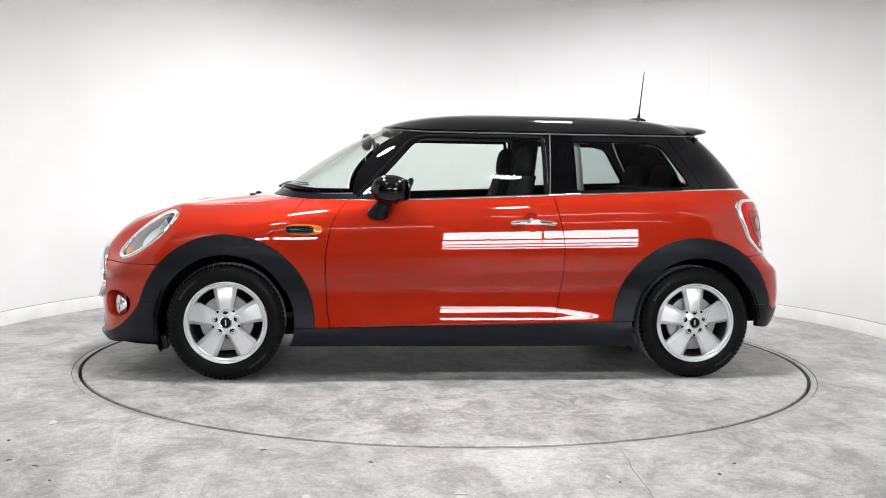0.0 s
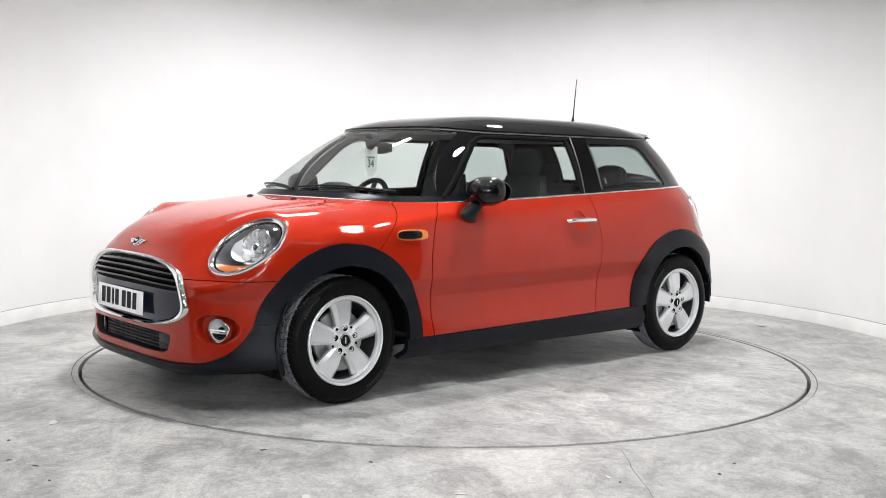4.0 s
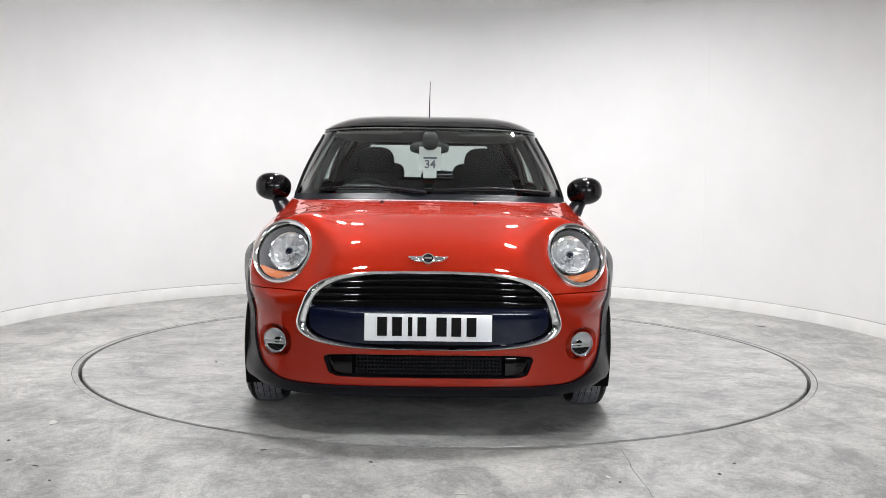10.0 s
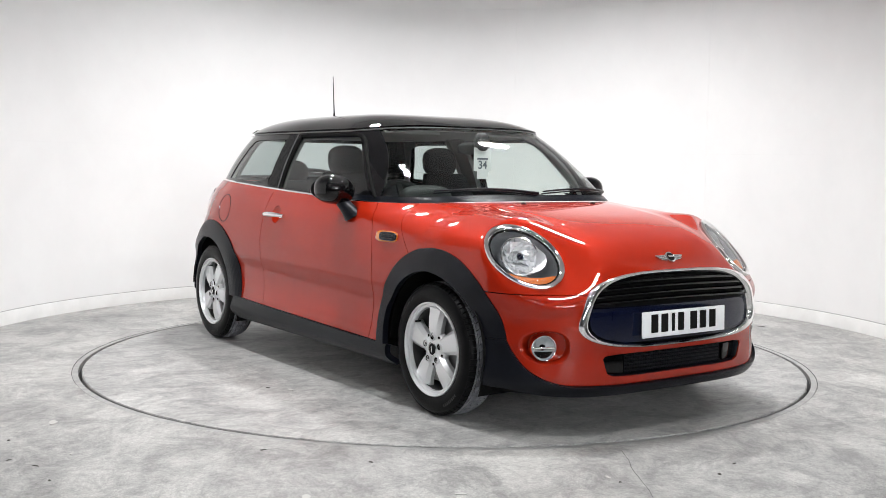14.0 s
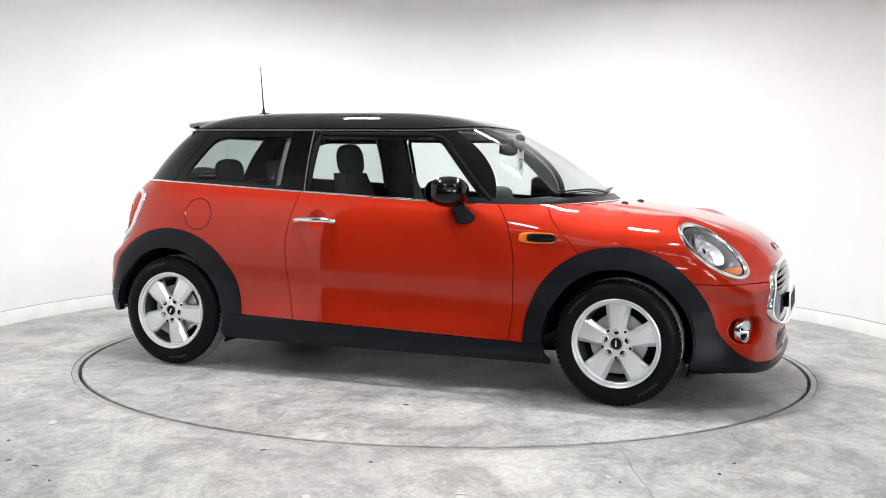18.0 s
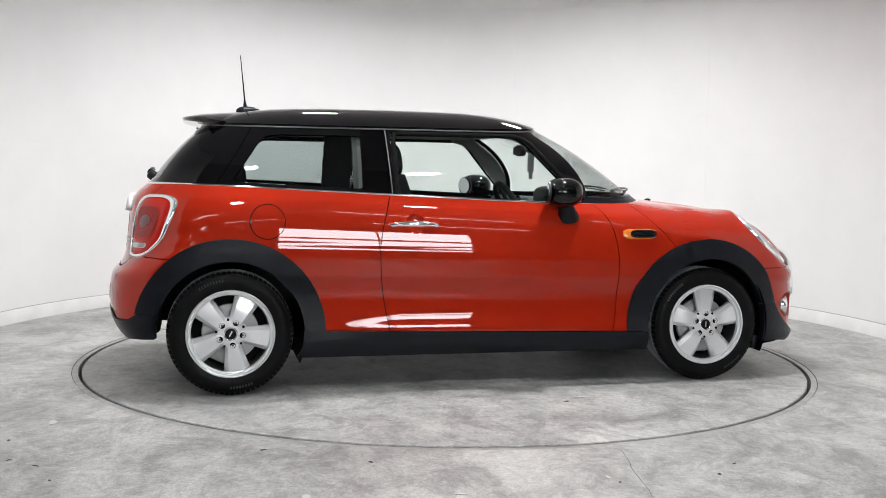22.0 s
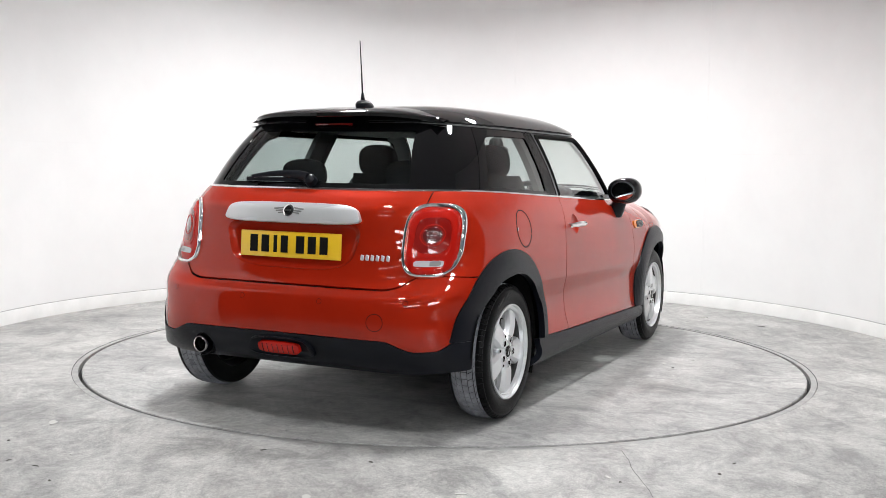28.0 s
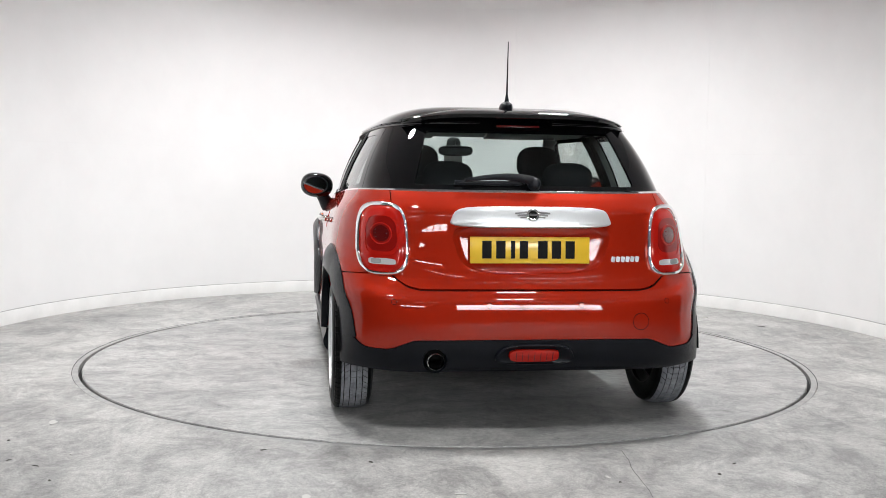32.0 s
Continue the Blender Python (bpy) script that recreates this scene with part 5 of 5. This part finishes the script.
    part("roof_spoiler", bm, M_BLACK, car, "gloss black roof spoiler", crease=50)
    part("brake_light_strip", box_bm(0.012, 0.20, 0.010, pose(-1.402, 0.0, 1.309, 0, 15, 0), 0.002), M_LENS_D, car, "dark red high brake light")
    # rear wiper
    p0, n0 = on_rear(-0.028, 1.046, 0.022, CABIN_TREE)
    wip = part("rear_wiper", lathe_bm([(0.0, 0.016), (0.018, 0.014), (0.026, 0.006), (0.028, -0.024)], 24, Matrix.Translation(p0) @ n0.to_track_quat("Z", "Y").to_matrix().to_4x4()), M_TRIM, car, "black rear wiper")
    pts = [on_rear(-0.02 + 0.30 * k / 14, 1.050 + 0.016 * math.sin(math.pi * (k / 14) ** 0.8) , 0.030, CABIN_TREE)[0] for k in range(15)]
    part("wiper_arm", tube_bm(pts, [0.016 - 0.010 * k / 14 for k in range(15)], sides=10, flat=1.3), M_TRIM, wip)
    pts = [on_rear(0.03 + 0.29 * k / 14, 1.050, 0.010, CABIN_TREE)[0] for k in range(15)]
    part("wiper_blade", tube_bm(pts, 0.007, sides=8, flat=1.4), M_TRIM, wip)
    # roof aerial
    fin = part("aerial", ellipsoid_bm(0.070, 0.030, 0.030, pose(-1.125, 0, 1.408, 0, 4, 0), 2.2), M_TRIM, car, "black roof aerial with a thin mast")
    part("aerial_foot", lathe_bm([(0.012, 0.0), (0.010, 0.02), (0.006, 0.04), (0.0045, 0.05)], 16, pose(-1.144, 0, 1.425, 0, -5, 0)), M_TRIM, fin)
    part("aerial_mast", tube_bm([(-1.145, 0, 1.44), (-1.156, 0.001, 1.56), (-1.171, 0.003, 1.717)], [0.0048, 0.0036, 0.0022], sides=8), M_TRIM, fin)


def build_cabin_fittings(car):
    # bright line round the foot of the windscreen, cowl and wipers
    foot = [Vector(CABIN.v[i % CABIN.cols]) + Vector((0.010, 0, -0.002)) for i in range(-104, 105)]
    foot = [q for q in foot if q.x > 0.70]
    part("screen_moulding", tube_bm(foot, 0.006, sides=8), M_SATIN, car, "bright line along the foot of the windscreen")
    bm = bmesh.new()
    rows = []
    for k in range(49):
        i = int(round((k / 48 - 0.5) * 2 * 92))
        a = CABIN.v[i % CABIN.cols]
        b = CABIN.v[3 * CABIN.cols + i % CABIN.cols]
        p, q = Vector(a), Vector(b)
        rows.append([bm.verts.new(p + Vector((0.012, 0, -0.012))), bm.verts.new(p + Vector((0.004, 0, 0.006))), bm.verts.new(q + Vector((0.006, 0, 0.002))), bm.verts.new(q + Vector((-0.006, 0, 0.012)))])
    for a, b in zip(rows, rows[1:]):
        for j in range(3):
            bm.faces.new((a[j], a[j + 1], b[j + 1], b[j]))
    part("windscreen_cowl", bm, M_TRIM, car, "black plastic windscreen cowl")
    for y0, y1 in ((0.62, 0.02), (-0.02, -0.56)):
        pts = []
        for k in range(13):
            u = k / 12
            y = y0 + (y1 - y0) * u
            zz = 0.985 + 0.028 * math.sin(math.pi * u) * 0.6 + 0.010 * u
            hit, nn, _, _ = CABIN_TREE.ray_cast(Vector((3.0, y, zz)), Vector((-1, 0, 0)))
            pts.append(hit + Vector((0.022, 0, 0.010)))
        wip = part("wiper", tube_bm(pts, [0.008 - 0.004 * k / 12 for k in range(13)], sides=8), M_TRIM, car, "black windscreen wiper")
        blade = [p + Vector((-0.010, 0, -0.012)) for p in pts]
        part("wiper_blade", tube_bm(blade, 0.004, sides=6), M_TRIM, wip)
    # dashboard
    rows = []
    bm = bmesh.new()
    for k in range(21):
        y = 0.66 * (k / 10 - 1)
        q = (y / 0.66) ** 2
        row = [bm.verts.new((x, y, z)) for x, z in ((0.93 - 0.28 * q, 0.925), (0.80 - 0.20 * q, 0.945), (0.55 - 0.06 * q, 0.952), (0.46, 0.935), (0.43, 0.88), (0.48, 0.62), (0.52, 0.40))]
        rows.append(row)
    for a, b in zip(rows, rows[1:]):
        for j in range(6):
            bm.faces.new((a[j], a[j + 1], b[j + 1], b[j]))
    part("dashboard", bm, M_DASH, car, "black dashboard")
    part("instrument_pod", ellipsoid_bm(0.06, 0.15, 0.07, pose(0.50, -0.36, 0.955), 3.0), M_DASH, car)
    part("centre_dial", lathe_bm([(0.0, 0.0), (0.115, 0.0), (0.125, 0.01), (0.125, -0.04)], 40, pose(0.425, 0, 0.84, 0, -80, 0)), M_DASH, car)
    # steering wheel
    sm = pose(0.300, -0.355, 0.872, 0, 62 - 90, 0) @ pose(0, 0, 0, 0, 90, 0)
    wheel = part("steering_wheel", lathe_bm([(0.185 + 0.016 * math.cos(a), 0.016 * math.sin(a)) for a in [2 * math.pi * k / 12 for k in range(12)]], 48, sm, closed=True), M_DASH, car, "black steering wheel")
    part("wheel_boss", ellipsoid_bm(0.075, 0.085, 0.03, sm, 2.6), M_DASH, wheel)
    for a in (0, 180, 270, 90):
        part("wheel_spoke", box_bm(0.11, 0.035, 0.018, sm @ pose(0, 0, 0, 0, 0, a) @ pose(0.12, 0, 0), 0.006), M_DASH, wheel)
    # seats
    for y in (0.36, -0.36):
        seat = part("front_seat", box_bm(0.50, 0.50, 0.16, pose(-0.02, y, 0.46, 0, -6, 0), 0.05, 3), M_CLOTH, car, "charcoal cloth front seat")
        bm = bmesh.new()
        sec = []
        for k in range(9):
            u = k / 8
            hw = 0.245 - 0.10 * max(0, u - 0.55) / 0.45 * 1.0
            cx, cz = -0.24 - 0.15 * u, 0.50 + 0.58 * u
            th = 0.085 - 0.035 * u
            line = []
            for a in range(20):
                t = 2 * math.pi * a / 20
                c, sn = math.cos(t), math.sin(t)
                line.append(bm.verts.new((cx + th * math.copysign(abs(c) ** 0.7, c) + 0.035 * (abs(sn) ** 4), y + hw * math.copysign(abs(sn) ** 0.7, sn), cz)))
            sec.append(line)
        for a, b in zip(sec, sec[1:]):
            for i in range(20):
                bm.faces.new((a[i], a[(i + 1) % 20], b[(i + 1) % 20], b[i]))
        bm.faces.new(sec[0])
        bm.faces.new(sec[-1])
        part("seat_back", bm, M_CLOTH, seat, "rounded seat back")
        part("headrest", ellipsoid_bm(0.052, 0.118, 0.092, pose(-0.385, y * 0.94, 1.150, 0, -8, 0), 2.8), M_CLOTH, seat)
        for d in (-0.04, 0.04):
            part("headrest_post", tube_bm([(-0.385, y * 0.94 + d, 1.10), (-0.382, y * 0.94 + d, 1.03)], 0.006, sides=8), M_CHROME, seat)
    # rear bench
    bench = part("rear_bench", box_bm(0.42, 1.12, 0.16, pose(-0.85, 0, 0.50), 0.05, 3), M_CLOTH, car, "charcoal cloth rear bench")
    for y in (0.29, -0.29):
        part("bench_back", box_bm(0.11, 0.53, 0.50, pose(-1.13, y, 0.78, 0, -14, 0), 0.05, 3), M_CLOTH, bench)
        part("bench_headrest", ellipsoid_bm(0.050, 0.120, 0.075, pose(-1.205, y, 1.075, 0, -10, 0), 2.8), M_CLOTH, bench)
    part("parcel_shelf", box_bm(0.34, 1.05, 0.02, pose(-1.42, 0, 0.955), 0.006), M_DASH, car)
    # headliner and pillar linings
    panel("headliner", ROOF, [lambda x, y, z: x * 0 + 1], M_LINER, car, "light grey headliner", thick=0, lift=-0.030)
    for s in (left, right):
        panel("pillar_lining", CABIN, [s, fore(0.05), lambda x, y, z: np.abs(y) - smooth_curve(*SCREEN_Y, np.clip(z, 0.94, 1.36)) - 0.008, grow(WIN_F, 0.0)], M_PILLAR, car, "light grey pillar lining", thick=0.012, lift=-0.020)
        panel("pillar_lining", CABIN, [s, aft(-0.46), fore(-0.64)], M_TRIMG, car, thick=0.03, lift=-0.020)
        panel("pillar_lining", CABIN, [s, inv(grow(QUART_R, 0.02)), SEAM_R], M_TRIMG, car, thick=0.012, lift=-0.020)
    # inner mirror
    im = part("inner_mirror", ellipsoid_bm(0.020, 0.108, 0.034, pose(0.445, -0.004, 1.225, 0, 0, -4), 3.0), M_DASH, car, "black inner mirror")
    part("inner_mirror_glass", box_bm(0.002, 0.19, 0.048, pose(0.4245, -0.004, 1.225, 0, 0, -4), 0.0), M_MIRROR, im, smooth=False)
    part("inner_mirror_stem", tube_bm([(0.455, 0, 1.24), (0.475, 0, 1.285)], 0.010, sides=10), M_DASH, im)
    part("sensor_pod", ellipsoid_bm(0.03, 0.045, 0.05, pose(0.505, 0, 1.262), 2.6), M_DASH, im)
    part("sun_visor", box_bm(0.14, 0.36, 0.014, pose(0.27, 0.34, 1.318, 0, 12, 0), 0.006), M_LINER, car)
    part("sun_visor", box_bm(0.14, 0.36, 0.014, pose(0.27, -0.34, 1.318, 0, 12, 0), 0.006), M_LINER, car)


def build_tag():
    """The card hung from the inner mirror."""
    tag = part("hanging_tag", box_bm(0.0015, 0.118, 0.128, pose(0.512, 0.001, 1.166), 0.0), M_PAPER, None, "", smooth=False)
    tagged(tag, "white paper lot card hanging from the inner mirror", "paper card")
    part("tag_strip", box_bm(0.0012, 0.072, 0.045, pose(0.513, 0.001, 1.083), 0.0), M_PAPER, tag, smooth=False)
    part("tag_line", box_bm(0.001, 0.072, 0.010, pose(0.5136, 0.001, 1.170), 0.0), M_GREYINK, tag, smooth=False)
    cu = bpy.data.curves.new("tag_number", "FONT")
    cu.body, cu.size, cu.align_x, cu.align_y, cu.extrude, cu.offset = "34", 0.062, "CENTER", "CENTER", 0.0004, 0.0012
    tmp = new("tag_number", cu)
    me = bpy.data.meshes.new_from_object(tmp.evaluated_get(bpy.context.evaluated_depsgraph_get()))
    bpy.data.objects.remove(tmp)
    me.materials.clear()
    me.materials.append(M_GREYINK)
    num = put("tag_number", me, tag)
    num.matrix_basis = pose(0.5142, 0.001, 1.134, 90, 0, 90)
    return tag


def build_underside(car):
    part("underbody", box_bm(3.0, 1.30, 0.04, pose(0.04, 0, 0.235), 0.01), M_DARK, car)
    for x in (AXLE_X, -AXLE_X):
        for s in (1, -1):
            bm = lathe_bm([(0.10, -0.362), (0.366, -0.36), (0.368, 0.012)], 40, pose(x, 0.80 * s, AXLE_Z, 90, 0, 0) @ Matrix.Diagonal((1, 1, -s, 1)) @ pose(0, 0, 0, 0, 0, -25), arc=radians(205 if x > 0 else 202))
            part("wheel_arch_liner", bm, M_DARK, car)
            part("axle", tube_bm([(x, 0.70 * s, AXLE_Z), (x, 0.3 * s, AXLE_Z - 0.02)], 0.04, sides=10), M_DARK, car)
    for s in (1, -1):
        part("splash_panel", box_bm(0.012, 0.34, 0.34, pose(1.615, 0.62 * s, 0.36, 0, -6, 0)), M_DARK, car, smooth=False)
        part("splash_panel", box_bm(0.10, 0.24, 0.24, pose(-1.630, 0.56 * s, 0.41, 0, 0, 0), 0.02), M_DARK, car, smooth=False)
        part("splash_flap", box_bm(0.03, 0.16, 0.07, pose(1.565, 0.70 * s, 0.195, 0, 12, 0), 0.006), M_TRIM, car)


def build_details(car):
    build_front(car)
    build_sides(car)
    build_rear(car)
    build_cabin_fittings(car)
    build_underside(car)


def build_clutter():
    """Scraps on the floor and on the table."""
    def scrap(name, x, y, r, material, label, cat, lift=0.0008):
        n = 9
        out = []
        for i in range(n):
            a = 2 * math.pi * i / n
            k = r * (0.55 + 0.9 * random.random())
            out.append((1.5 * k * math.cos(a), 0.8 * k * math.sin(a)))
        ob = part(name, prism_bm(out, 0.001 + r * 0.05, pose(x, y, lift, 0, 0, random.uniform(0, 180))), material, None, smooth=False)
        return tagged(ob, label, cat, group="scraps on the floor")
    for x, y, r in ((-1.677, -1.765, 0.022), (1.97, 1.80, 0.030), (0.063, -2.664, 0.016), (-0.464, -2.722, 0.018), (0.603, -2.437, 0.009), (-1.430, -2.248, 0.008)):
        scrap("paper_scrap", x, y, r, M_SCRAP, "small torn white paper scrap on the concrete", "paper scrap")
    for x, y, r in ((2.30, 1.378, 0.016), (-0.709, -2.148, 0.008), (-0.276, -2.289, 0.008), (-1.629, -2.345, 0.006), (-1.743, -2.068, 0.006), (-1.498, -2.412, 0.009), (-1.384, -2.587, 0.006), (1.029, -2.377, 0.007), (1.123, -2.231, 0.006), (0.640, -2.496, 0.006)):
        scrap("debris", x, y, r, M_DEBRIS, "small dark crumb of debris on the concrete", "debris")
    # a long hairline crack in the floor, in short bent strokes
    path = [(0.716, -2.062), (0.717, -2.13), (0.721, -2.208), (0.714, -2.29), (0.713, -2.359), (0.719, -2.43), (0.721, -2.499), (0.727, -2.58), (0.724, -2.66), (0.735, -2.95), (0.728, -3.3)]
    crack = part("floor_crack", tube_bm([(x, y, -0.0008) for x, y in path], [0.0012, 0.0016, 0.0011, 0.0018, 0.0013, 0.0016, 0.0010, 0.0016, 0.0013, 0.0011, 0.001], sides=6), M_DEBRIS, None)
    tagged(crack, "hairline dark crack in the concrete floor", "floor crack", kind="structure")
    made = []
    for x, y, r, m in ((0.40, -1.226, 0.016, M_SCRAP), (0.30, -1.30, 0.010, M_DEBRIS), (0.60, -1.345, 0.009, M_SCRAP)):
        ob = scrap("paper_scrap" if m is M_SCRAP else "debris", x, y, r, m, "small scrap lying on the turntable", "scrap")
        made.append(ob)
    return made


CAR = build_car()
TAG = build_tag()
SCRAPS = build_clutter()
for thing in (TAG,):
    for ob in (thing, *thing.children):
        if ob is thing:
            ob.data.transform(pose(CAR_X, CAR_Y, 0))
        else:
            ob.matrix_basis = pose(CAR_X, CAR_Y, 0) @ ob.matrix_basis


def motions():
    """The table and all that stands on it turn together at a steady rate."""
    for thing in (TABLE, CAR, TAG, *SCRAPS):
        walk(thing, [(t, pose(0, 0, 0, 0, 0, TURN_START + TURN_RATE * t)) for t in range(0, 33, 2)])


motions()
